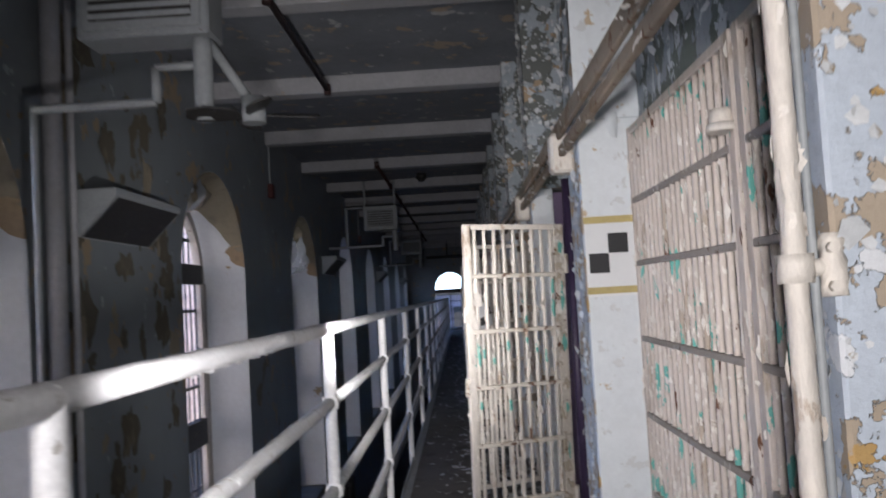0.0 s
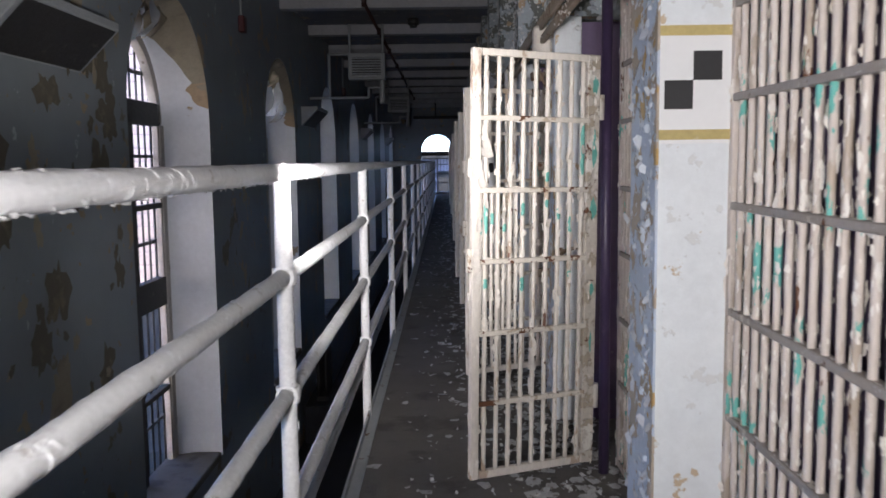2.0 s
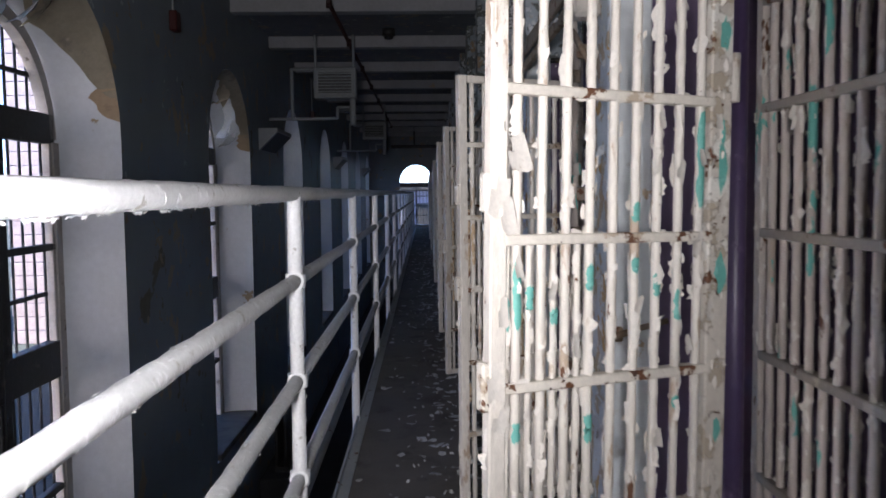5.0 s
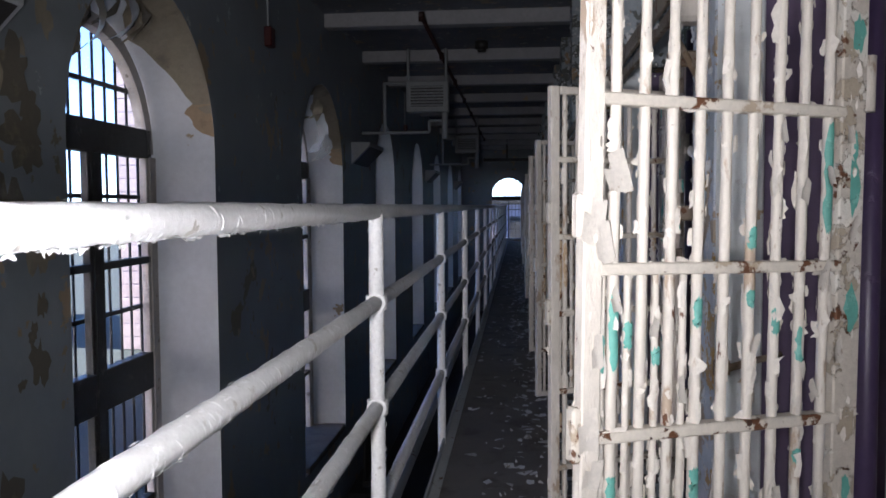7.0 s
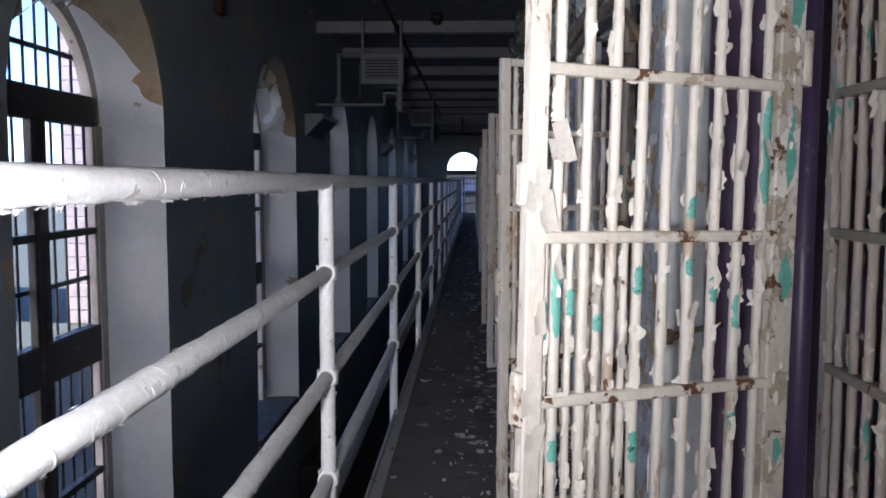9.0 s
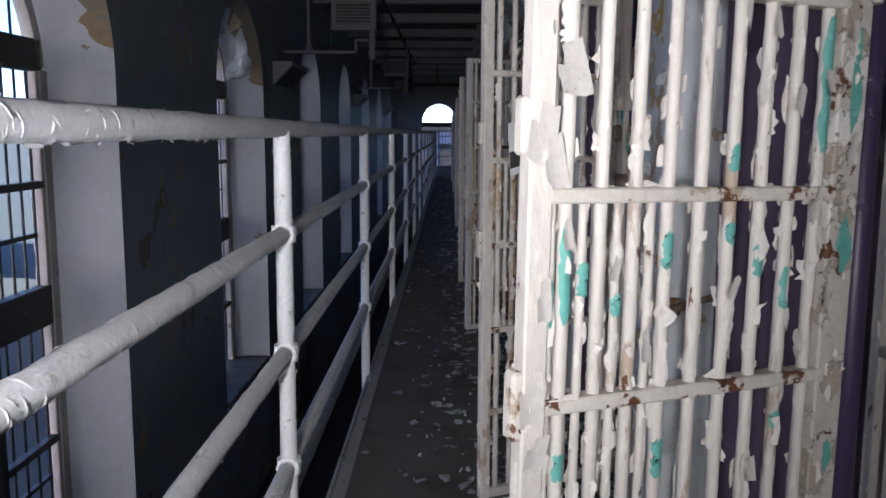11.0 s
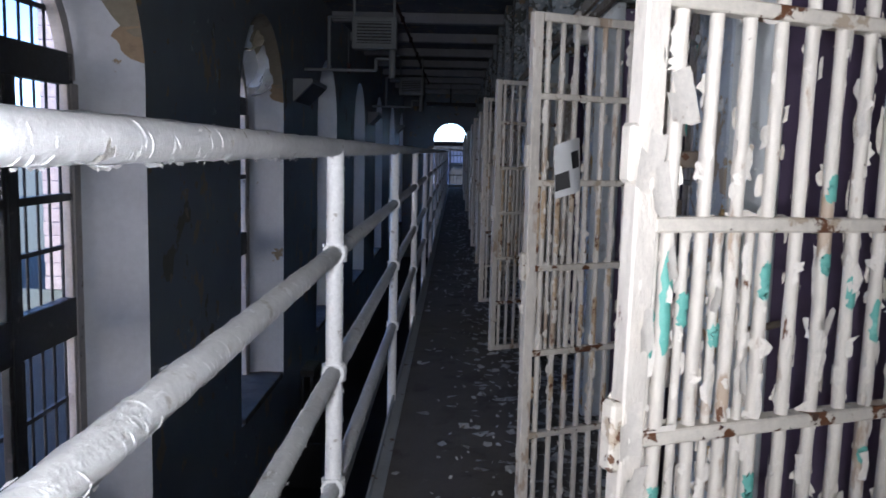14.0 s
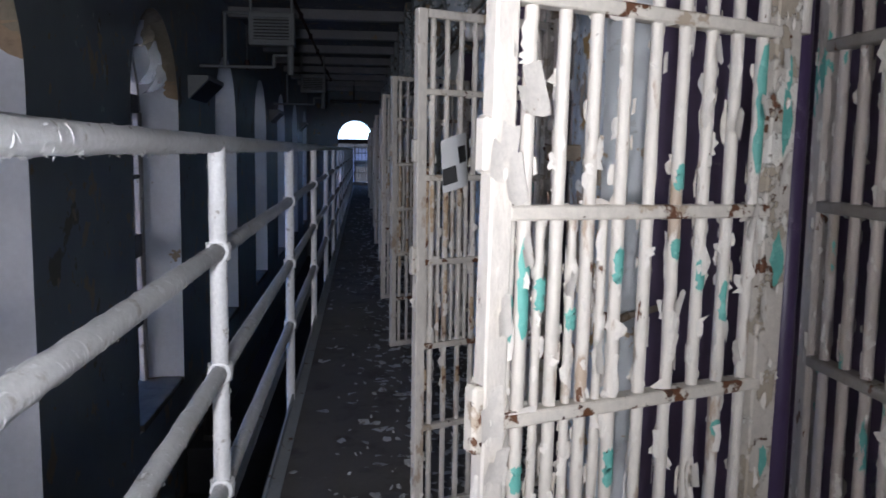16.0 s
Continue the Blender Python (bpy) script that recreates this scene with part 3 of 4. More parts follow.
# ---- windows ----
def window_unit():
    """A tall round-headed window with two tiers of paired sashes, standing at its centre on x = 0 (inside to +x)."""
    win = thing("window_1", "tall arched window with dark transoms and barred panes", "window")
    tagged(win, kind="structure")
    h = W_FR
    part("transom", bevel_box(-0.06, 0.03, -h, h, 1.83, 2.04, 0.006), window_dark, win)
    part("transom", bevel_box(-0.06, 0.03, -h, h, 0.14, 0.41, 0.006), window_dark, win)
    part("mullion", bevel_box(-0.05, 0.035, -0.045, 0.045, SILL, 1.83, 0.005), window_dark, win)
    for s in (-1, 1):
        part("window_frame", bevel_box(-0.05, 0.04, s * h - 0.05, s * h + 0.05, SILL, 1.84, 0.005), window_white, win)
    part("window_sill", bevel_box(-0.06, 0.445, -h - 0.12, h + 0.12, SILL - 0.02, SILL + 0.06, 0.01), concrete, win, "dirty concrete sill")
    bm = bmesh.new()
    pts_o, pts_i = arch_points(h + 0.03, SPRING), arch_points(h - 0.06, SPRING)
    for i in range(len(pts_o) - 1):
        q = [(pts_o[i], pts_o[i + 1], pts_i[i + 1], pts_i[i])]
        for loop in q:
            bm.faces.new([bm.verts.new((0.03, u, z)) for u, z in loop])
            bm.faces.new([bm.verts.new((x, u, z)) for x, (u, z) in ((0.03, pts_i[i]), (0.03, pts_i[i + 1]), (-0.05, pts_i[i + 1]), (-0.05, pts_i[i]))])
    part("arch_frame", bm, window_white, win)
    for z0, z1 in ((0.41, 1.83), (SILL + 0.05, 0.14)):
        mid = z0 + (z1 - z0) * 0.48
        for s in (-1, 1):
            a, b = (0.05, h - 0.05) if s > 0 else (-h + 0.05, -0.05)
            part("meeting_rail", bevel_box(-0.03, 0.03, a, b, mid - 0.025, mid + 0.025, 0.004), window_dark, win)
            for u in (a + 0.02, b - 0.02):
                part("sash_stile", bevel_box(-0.025, 0.03, u - 0.02, u + 0.02, z0, z1, 0.004), window_white if u * s > 0.4 else window_dark, win)
            for w0, w1 in ((z0, mid), (mid, z1)):
                bm = bmesh.new()
                box(bm, -0.003, 0.003, a, b, w0, w1)
                ob = part("pane", bm, glass, win)
                ob.visible_shadow = False
    bm = bmesh.new()
    pane = arch_points(h - 0.05, SPRING)
    for x, order in ((-0.003, 1), (0.003, -1)):
        bm.faces.new([bm.verts.new((x, u, max(z, 2.04))) for u, z in pane[::order]])
    ob = part("pane", bm, glass, win)
    ob.visible_shadow = False
    # security bars outside
    for i in range(-5, 6):
        u = i * 0.155
        top = SPRING + math.sqrt(max(0, h * h - u * u))
        bm = bmesh.new()
        tube(bm, (-0.055, u, SILL), (-0.055, u, top), 0.011, 6)
        part("security_bar", bm, window_dark, win)
    for z in (2.3, 1.55, 0.75, -0.3, -0.95):
        bm = bmesh.new()
        box(bm, -0.07, -0.042, -h, h, z - 0.015, z + 0.015)
        part("security_strap", bm, window_dark, win)
    return win


win = window_unit()
for k, c in enumerate(WINDOWS):
    m = Matrix.Translation((-2.67, c, 0))
    if k == 0:
        win.matrix_basis = m
    else:
        ob = copy_thing(win, m)
        ob.name = "window_%d" % (k + 1)

end_win = tagged(thing("window_end", "arched barred window at the far end of the walkway", "window", at=(EC, Y1 + 0.1, 0)), kind="structure")
part("transom", bevel_box(-EH, EH, -0.04, 0.04, 1.68, 1.86, 0.005), window_dark, end_win)
part("mullion", bevel_box(-0.03, 0.03, -0.03, 0.03, 0.12, 1.68, 0.005), window_dark, end_win)
for z in (1.3, 0.9, 0.5):
    part("glazing_bar", bevel_box(-EH, EH, -0.02, 0.02, z - 0.02, z + 0.02, 0.004), window_dark, end_win)
for i in range(-4, 5):
    bm = bmesh.new()
    tube(bm, (i * 0.14, 0.12, 0.12), (i * 0.14, 0.12, ES + math.sqrt(EH * EH - (i * 0.14) ** 2)), 0.01, 6)
    part("security_bar", bm, window_dark, end_win)

# ---- outside ----
bm = bmesh.new()
box(bm, -900, 900, -900, 900, -5.2, -5.0)
structure("ground", bm, grass_mat, "green lawn outside the building", "lawn")

low_mat = painted("lavender_grey_render", (0.3, 0.27, 0.33), [((0.22, 0.2, 0.25), 1.2, 0.55, 0.2)], 0.85, (12, 0.4))
# a long wing of the same building closes the view along the lawn
wing = thing("stone_wing", "pale pinkish stone wing of the building across the lawn", "building", at=(-10, 44, -5))
part("wall", bevel_box(-8.05, 7.2, -3.95, 4, 0, 21, 0.05), low_mat, wing)
part("roof", bevel_box(-8.4, 7.2, -4.3, 4.3, 21, 21.6, 0.05), window_dark, wing)
course = bevel_box(-8.1, 7.2, -4, 4.0, 0.015, 0.585, 0.02)
first_course = part("course", course, stone_mat, wing)
for i in range(1, 35):
    again("course", first_course.data, wing, Matrix.Translation((0.03 * (i % 2), 0, 0.6 * i)))


# a low range of buildings across the lawn
low_range = thing("low_building", "low lavender-grey building across the lawn", "building", at=(-30, 10, -5))
part("wall", bevel_box(-4, 4, -45, 26, 0, 6.2, 0.05), low_mat, low_range)
part("roof", bevel_box(-4.4, 4.4, -45.4, 26.4, 6.2, 6.6, 0.05), window_dark, low_range)
for i in range(20):
    part("window", bevel_box(3.9, 4.06, -43 + i * 3.4, -41.4 + i * 3.4, 2.2, 4.6, 0.02), window_dark, low_range)


# a far range beyond the end window
far_range = thing("far_building", "low lavender-grey building far beyond the end window", "building", at=(0, 74, -5))
part("wall", bevel_box(-16, 16, -4, 4, 0, 6.6, 0.05), low_mat, far_range)
part("roof", bevel_box(-16.4, 16.4, -4.4, 4.4, 6.6, 7.0, 0.05), window_dark, far_range)
for i in range(9):
    part("window", bevel_box(-14.2 + i * 3.4, -12.8 + i * 3.4, -4.06, -3.9, 3.6, 5.6, 0.02), window_dark, far_range)


# unseen building, added to bounce sunlight into the windows
bounce_range = thing("bounce_building", "unseen pale building added to bounce sunlight onto the window reveals", "building", at=(-21, -22, -5))
part("wall", bevel_box(-4, 4, -26, 22, 0, 17, 0.05), painted("bounce_pale_stone", (0.74, 0.67, 0.62), [((0.6, 0.53, 0.48), 1.2, 0.55, 0.2)], 0.85, (12, 0.4)), bounce_range)
part("roof", bevel_box(-4.4, 4.4, -26.4, 22.4, 17, 17.5, 0.05), window_dark, bounce_range)


# ---- the checkered sign on the pier ----
def flat(name, material, x0, x1, z0, z1, y, parent, thick=0.002):
    return part(name, bevel_box(x0, x1, y - thick, y, z0, z1, 0.0005), material, parent)


sign = thing("pier_sign", "white paper sign with black squares and yellow stripes on a pier", "sign")
flat("sheet", paper_mat, 0.655, 0.866, 1.52, 1.85, 3.948, sign)
for x, z in ((0.788, 1.736), (0.708, 1.656)):
    flat("black_square", black_mat, x - 0.04, x + 0.04, z - 0.04, z + 0.04, 3.9455, sign)
for z in (1.832, 1.545):
    flat("yellow_stripe", ochre_mat, 0.654, 0.868, z - 0.014, z + 0.014, 3.945, sign)

# ---- pipe with clamps on the first pier ----
pipe = thing("pier_pipe", "cream-painted vertical pipe clamped to a peeling pier", "pipe", at=(0.597, 1.7, 0))
bm = bmesh.new()
tube(bm, (0, 0, 0), (0, 0, Z_CEIL - 0.01), 0.0165, 12, 110, 0.09)
part("tube", bm, cream, pipe)
bm = bmesh.new()
tube(bm, (0.03, 0.012, 0), (0.03, 0.012, Z_CEIL - 0.01), 0.007, 8, 30, 0.04)
part("rod", bm, unit_grey, pipe)
for z in (0.62, 1.57, 2.2):
    bm = bmesh.new()
    tube(bm, (0, 0, z - 0.02), (0, 0, z + 0.02), 0.025, 12, 3, 0.1)
    tube(bm, (0.0, 0, z), (0.05, 0.0, z), 0.012, 10, 4, 0.14)
    tube(bm, (0.05, -0.002, z - 0.04), (0.052, 0.004, z + 0.045), 0.017, 10, 7, 0.2)
    tube(bm, (0.044, -0.014, z + 0.026), (0.044, -0.026, z + 0.026), 0.008, 6)
    tube(bm, (0.044, -0.014, z - 0.026), (0.044, -0.026, z - 0.026), 0.008, 6)
    part("clamp", bm, cream, pipe)
curl_part([((0, 0, 0.1), (0, 0, 3.4), 0.0168)], 34, 0.016, 31, cream_flake, pipe)


# ---- chips curling off the piers ----
def pier_chips(y0, y1, x, z0, z1, count, size, seed, facing):
    rnd = random.Random(seed)
    verts, faces = [], []
    for _ in range(count):
        u, z, s = rnd.random(), rnd.uniform(z0, z1), 0.72 * size * rnd.choice((0.5, 0.7, 1, 1, 1.5, 2.2))
        lift, a = rnd.uniform(0.15, 0.8), rnd.uniform(0, 6.28)
        n0 = len(verts)
        pts = [(0, 0), (1, 0.12), (0.85, 0.8), (0.3, 1.05), (-0.15, 0.6)]
        for px, pz in pts:
            du, dz = px * math.cos(a) - pz * math.sin(a), px * math.sin(a) + pz * math.cos(a)
            out = 0.003 + s * lift * max(0.0, pz) * rnd.uniform(0.5, 1.0)
            if facing == "x":
                verts.append((x - out, y0 + (y1 - y0) * u + s * du, z + s * dz))
            else:
                verts.append((x + (y1 - y0) * u + s * du, y0 - out, z + s * dz))
        faces.append(tuple(range(n0, n0 + 5)))
    me = bpy.data.meshes.new("peeling_paint")
    me.from_pydata(verts, [], faces)
    return me


chip_mats = (pier_blue, pier_white, painted("chip_underside", (0.62, 0.64, 0.65), [(PLASTER, 20, 0.6, 0.05)], 0.7, (60, 0.2)))
for k, y in enumerate(PIERS):
    if y > 20:
        break
    deep = 0.1 if 1 < y < 2 else 0.33
    ob = tagged(new("peeling_paint", pier_chips(y + 0.01, y + deep - 0.01, X_PIER, 0.05, 3.6, 330 if deep > 0.2 else 110, 0.022, 50 + k, "x")), "curled chips of old paint on a pier", "paint chips", kind="stuff")
    ob.data.materials.append(chip_mats[2])
    if y < 2:
        ob = tagged(new("peeling_paint", pier_chips(y, y + 0.3, X_PIER, 0.3, 3.2, 420, 0.026, 90, "y")), "curled chips of old paint on a pier", "paint chips", kind="stuff")
        ob.data.materials.append(chip_mats[2])
for k, y in enumerate(PIERS):
    me = pier_chips(y + 0.01, y + 0.32, X_PIER, 1.7, 3.7, 260, 0.022, 150 + k, "x")
    me.materials.append(chip_mats[2])
    if 6 < y < 20:
        front = pier_chips(y, y + 0.3, X_PIER, 2.2, 3.7, 170, 0.022, 190 + k, "y")
        front.materials.append(chip_mats[2])
        tagged(new("peeling_paint", front), "large curled chips of old paint high on a pier", "paint chips", kind="stuff")
    if y > 6:
        tagged(new("peeling_paint", me), "large curled chips of old paint high on a pier", "paint chips", kind="stuff")
me = pier_chips(3.955, 4.06, X_PIER, 0.3, 2.3, 200, 0.016, 61, "x")
me.materials.append(pier_white)
tagged(new("peeling_paint", me), "white chips of paint curling off a pier's edge", "paint chips", kind="stuff")
me = pier_chips(Y0, 24, X_FRONT + 0.04, 2.32, 3.8, 2200, 0.03, 77, "x")
me.materials.append(chip_mats[2])
tagged(new("peeling_paint", me), "curled chips of old paint on the wall above the cells", "paint chips", kind="stuff")

# ---- chips on the walkway floor ----
rnd = random.Random(8)
verts, faces = [], []
for _ in range(9000):
    y = rnd.uniform(2.0, 24) if rnd.random() < 0.8 else rnd.uniform(24, 37)
    x = X_FRONT - abs(rnd.gauss(0, 0.42))
    if x < X_EDGE + 0.05:
        x = rnd.uniform(X_EDGE + 0.05, X_FRONT)
    s, a, tilt = 0.013 * rnd.choice((0.5, 0.7, 1, 1, 1.6, 2.6, 3.6)), rnd.uniform(0, 6.28), rnd.uniform(0.002, 0.014)
    n0 = len(verts)
    for i in range(5):
        b = a + i * 1.257 + rnd.uniform(-0.35, 0.35)
        rr = s * rnd.uniform(0.5, 1.1)
        verts.append((x + rr * math.cos(b), y + rr * math.sin(b), 0.002 + (tilt if i in (1, 2) else 0.0)))
    faces.append(tuple(range(n0, n0 + 5)))
me = bpy.data.meshes.new("paint_litter")
me.from_pydata(verts, [], faces)
me.materials.append(painted("fallen_paint_chip", (0.55, 0.56, 0.55), [((0.2, 0.18, 0.15), 30, 0.56, 0.05)], 0.8, (70, 0.2), 0.4))
tagged(new("paint_litter", me), "fallen pale paint chips scattered on the walkway", "paint chips", kind="stuff")


# ---- bare patches on the arched reveals ----
def reveal_patch(c, a0, a1, depth, seed, material, label):
    """A ragged patch of bare plaster on the splayed soffit, from the inner edge outwards; angles from the near springing, in degrees."""
    rnd = random.Random(seed)
    bm = bmesh.new()
    n = 26 if a1 - a0 > 40 else 9
    rows = []
    for i in range(n + 1):
        a = radians(a0 + (a1 - a0) * i / n)
        ends = max(0.0, math.sin(math.pi * i / n)) ** (0.35 if a1 - a0 > 40 else 0.6)
        d = max(0.02, depth * ends * (0.85 + 0.2 * math.sin(i * 0.55 + seed) + rnd.uniform(-0.08, 0.08)))
        row = []
        for f in (0.0, d):
            r = W_IN + (W_FR - W_IN) * f - 0.004
            x = X_WALL + (X_OUT - X_WALL) * f + (0.003 if f == 0 else 0)
            row.append(bm.verts.new((x, c - r * math.cos(a), SPRING + r * math.sin(a))))
        rows.append(row)
    for r0, r1 in zip(rows, rows[1:]):
        bm.faces.new((r0[0], r1[0], r1[1], r0[1]))
    return tagged(part("bare_patch", bm, material), label, "plaster patch", kind="structure")


brown_plaster = painted("brown_plaster", (0.33, 0.285, 0.21), [((0.22, 0.19, 0.15), 5, 0.55, 0.1)], 0.85, (30, 0.3))
umber_plaster = painted("umber_plaster", (0.13, 0.115, 0.085), [((0.2, 0.17, 0.12), 7, 0.55, 0.1)], 0.85, (30, 0.3))
tan_plaster = painted("tan_plaster", (0.42, 0.31, 0.2), [((0.3, 0.22, 0.15), 8, 0.58, 0.1)], 0.85, (30, 0.2))
for k, c in enumerate(WINDOWS[1:4]):
    reveal_patch(c, 24 if k == 1 else 55, 164, 0.72 if k == 1 else 0.55, 3 + k, brown_plaster, "brown bare plaster on a window arch")
    reveal_patch(c, 156, 172, 0.42, 13 + k, tan_plaster, "tan bare plaster low on a window arch")


def wall_scab(y, z, wide, high, seed, material, proud):
    """A ragged spot on the window wall where the paint has fallen off."""
    rnd = random.Random(seed)
    bm = bmesh.new()
    lobes = [rnd.uniform(0, 6.283) for _ in range(3)]
    rim = []
    for i in range(22):
        a = 6.283 * i / 22
        k = 0.72 + 0.2 * math.sin(2 * a + lobes[0]) + 0.14 * math.sin(5 * a + lobes[1]) + 0.1 * math.sin(9 * a + lobes[2]) + rnd.uniform(-0.06, 0.06)
        rim.append(bm.verts.new((X_WALL + proud, y + wide * k * math.cos(a), z + high * k * math.sin(a))))
    bm.faces.new(rim)
    return tagged(part("bare_patch", bm, material), "bare plaster where paint fell off the wall", "plaster patch", kind="structure")


rnd = random.Random(41)
for n in range(72):
    y, z = rnd.uniform(5.4, 7.5), rnd.uniform(-0.2, 3.5)
    size = rnd.choice((0.04, 0.05, 0.07, 0.09, 0.13, 0.17))
    wall_scab(y, z, size, size * rnd.uniform(0.9, 2.0), 400 + n, rnd.choice((brown_plaster, umber_plaster, umber_plaster, umber_plaster)), 0.002 + 0.0002 * n)


def hanging_sheet(c, ang, drop, wide, seed, material=reveal_paint):
    """A sheet of paint curling down from an arch."""
    rnd = random.Random(seed)
    bm = bmesh.new()
    a = radians(ang)
    y, z = c - (W_IN - 0.06) * math.cos(a), SPRING + (W_IN - 0.06) * math.sin(a)
    grid = [[bm.verts.new((X_WALL - 0.12 - 0.05 * j + 0.12 * math.sin(i * 0.7) * (i / 6), y + wide * (j / 3 - 0.5) * (1 - 0.1 * i) + rnd.uniform(-0.02, 0.02), z - drop * i / 6 + rnd.uniform(-0.02, 0.02))) for j in range(4)] for i in range(7)]
    for i in range(6):
        for j in range(3):
            if rnd.random() > 0.1 or i < 2:
                f = bm.faces.new((grid[i][j], grid[i][j + 1], grid[i + 1][j + 1], grid[i + 1][j]))
                f.smooth = True
    return tagged(part("hanging_paint", bm, material), "sheet of peeled paint hanging from a window arch", "paint sheet")


hanging_sheet(WINDOWS[2], 70, 0.4, 0.28, 1, brown_plaster)
hanging_sheet(WINDOWS[2], 95, 0.3, 0.3, 2, unit_grey)
hanging_sheet(WINDOWS[3], 128, 0.5, 0.09, 3, unit_grey)
hanging_sheet(WINDOWS[3], 146, 0.34, 0.12, 4, unit_grey)
hanging_sheet(WINDOWS[3], 112, 0.22, 0.16, 16, brown_plaster)
hanging_sheet(WINDOWS[1], 140, 0.5, 0.3, 5)
for n, (ang, drop, wide) in enumerate(((48, 0.36, 0.2), (60, 0.26, 0.34), (82, 0.22, 0.4), (104, 0.24, 0.3))):
    hanging_sheet(WINDOWS[2], ang, drop, wide, 7 + n, brown_plaster)


# ---- fixtures on the window wall and under the ceiling ----
def hood_light():
    hood = thing("wall_hood", "grey wedge-shaped metal hood with a dark slanted underside", "wall hood", "wall hoods")
    bm = bmesh.new()
    prof = ((0, 2.36), (0.26, 2.36), (0.26, 2.31), (0.0, 2.05))
    loops = [[bm.verts.new((x, y, z)) for x, z in prof] for y in (0, 1.2)]
    bm.faces.new(loops[0])
    bm.faces.new(loops[1][::-1])
    for i in range(4):
        bm.faces.new((loops[0][i], loops[1][i], loops[1][(i + 1) % 4], loops[0][(i + 1) % 4]))
    bmesh.ops.recalc_face_normals(bm, faces=bm.faces[:])
    bevel_all(bm, 0.006)
    part("body", bm, unit_grey, hood)
    bm = bmesh.new()
    q = [(0.015, 2.065), (0.252, 2.302)]
    off = (0.707 * 0.005, -0.707 * 0.005)
    v = [bm.verts.new((q[a][0] + off[0], y, q[a][1] + off[1])) for a, y in ((0, 0.05), (1, 0.05), (1, 1.16), (0, 1.16))]
    bm.faces.new(v)
    part("underside", bm, window_dark, hood, "dark slanted underside panel")
    return hood


hood = hood_light()
hood.matrix_basis = Matrix.Translation((X_WALL, 5.7, 0))
for k in (-1, 1, 2, 3):
    copy_thing(hood, Matrix.Translation((X_WALL, 5.7 + 9.28 * k, 0)))


def heater_unit(framed):
    unit = thing("heater_unit", "grey louvred heater unit hung from a pipe frame", "heater", "heater units")
    part("casing", bevel_box(-0.3, 0.3, 0, 0.24, 0, 0.43, 0.012), unit_grey, unit)
    part("louvre_frame", bevel_box(-0.27, 0.27, -0.02, 0.0, 0.03, 0.4, 0.006), unit_grey, unit)
    # near-black sheet stands for the shade between the slats
    part("louvre_shade", bevel_box(-0.23, 0.23, -0.024, -0.02, 0.07, 0.36, 0.001), window_dark, unit, "dark sheet in place of the shade behind the louvre slats")
    for i in range(7):
        bm = bmesh.new()
        box(bm, -0.23, 0.23, -0.004, 0.004, -0.012, 0.012)
        ob = part("slat", bm, unit_grey, unit)
        ob.matrix_local = pose(0, -0.03, 0.09 + i * 0.042, 35)
    hangers = [(0.24, -0.38, 0.0, 0.045), (0.26, 0.43, 0.9, 0.02), (-0.28, 0.43, 0.9, 0.02)]
    if framed:
        hangers.append((-0.62, -0.3, 0.43, 0.026))
    for x, z0, z1, r in hangers:
        bm = bmesh.new()
        tube(bm, (x, 0.1, z0), (x, 0.1, z1), r, 10, 8, 0.02)
        part("hanger_pipe", bm, unit_grey, unit)
    if framed:
        bm = bmesh.new()
        tube(bm, (-0.62, 0.1, 0.42), (-0.3, 0.1, 0.42), 0.02, 8)
        part("hanger_pipe", bm, unit_grey, unit)
    bm = bmesh.new()
    tube(bm, (-0.95 if framed else -0.55, 0.1, -0.28), (0.02, 0.1, -0.28), 0.022, 8, 12, 0.1)
    if not framed:
        tube(bm, (-0.55, 0.1, -0.27), (-0.55, 0.1, -2.6), 0.016, 8, 20, 0.06)
    tube(bm, (0.02, 0.1, -0.28), (0.02, 0.1, -0.12), 0.022, 8)
    tube(bm, (0.02, 0.1, -0.12), (0.24, 0.1, -0.12), 0.02, 8)
    part("feed_pipe", bm, unit_grey, unit)
    return unit


unit = heater_unit(False)
unit.matrix_basis = Matrix.Translation((-1.22, 4.2, 2.8))
far_unit = heater_unit(True)
far_unit.matrix_basis = Matrix.Translation((-1.22, 15.35, 2.8))
copy_thing(far_unit, Matrix.Translation((-1.22, 24.6, 2.8)))


def bracket_fan(unit):
    bm = bmesh.new()
    tube(bm, (0.26, 0.12, 0.0), (0.44, 0.16, -0.3), 0.025, 8)
    part("brace", bm, unit_grey, unit)
    fan = bmesh.new()
    tube(fan, (0.46, 0.12, -0.4), (0.46, 0.12, -0.28), 0.055, 14, 2)
    hub = part("fan_hub", fan, unit_grey, unit)
    for i in range(4):
        bm = bmesh.new()
        ring = [(0.05, -0.03), (0.12, -0.05), (0.24, -0.06), (0.3, -0.03), (0.3, 0.03), (0.22, 0.055), (0.1, 0.04)]
        lo = [bm.verts.new((x, z, -0.004 + 0.35 * z)) for x, z in ring]
        hi = [bm.verts.new((x, z, 0.004 + 0.35 * z)) for x, z in ring]
        bm.faces.new(lo)
        bm.faces.new(hi[::-1])
        for a in range(len(ring)):
            b = (a + 1) % len(ring)
            bm.faces.new((lo[a], hi[a], hi[b], lo[b]))
        ob = part("fan_blade", bm, window_dark, hub)
        ob.matrix_local = Matrix.Translation((0.46, 0.12, -0.36)) @ Matrix.Rotation(radians(20 + 90 * i), 4, "Z")


bracket_fan(unit)

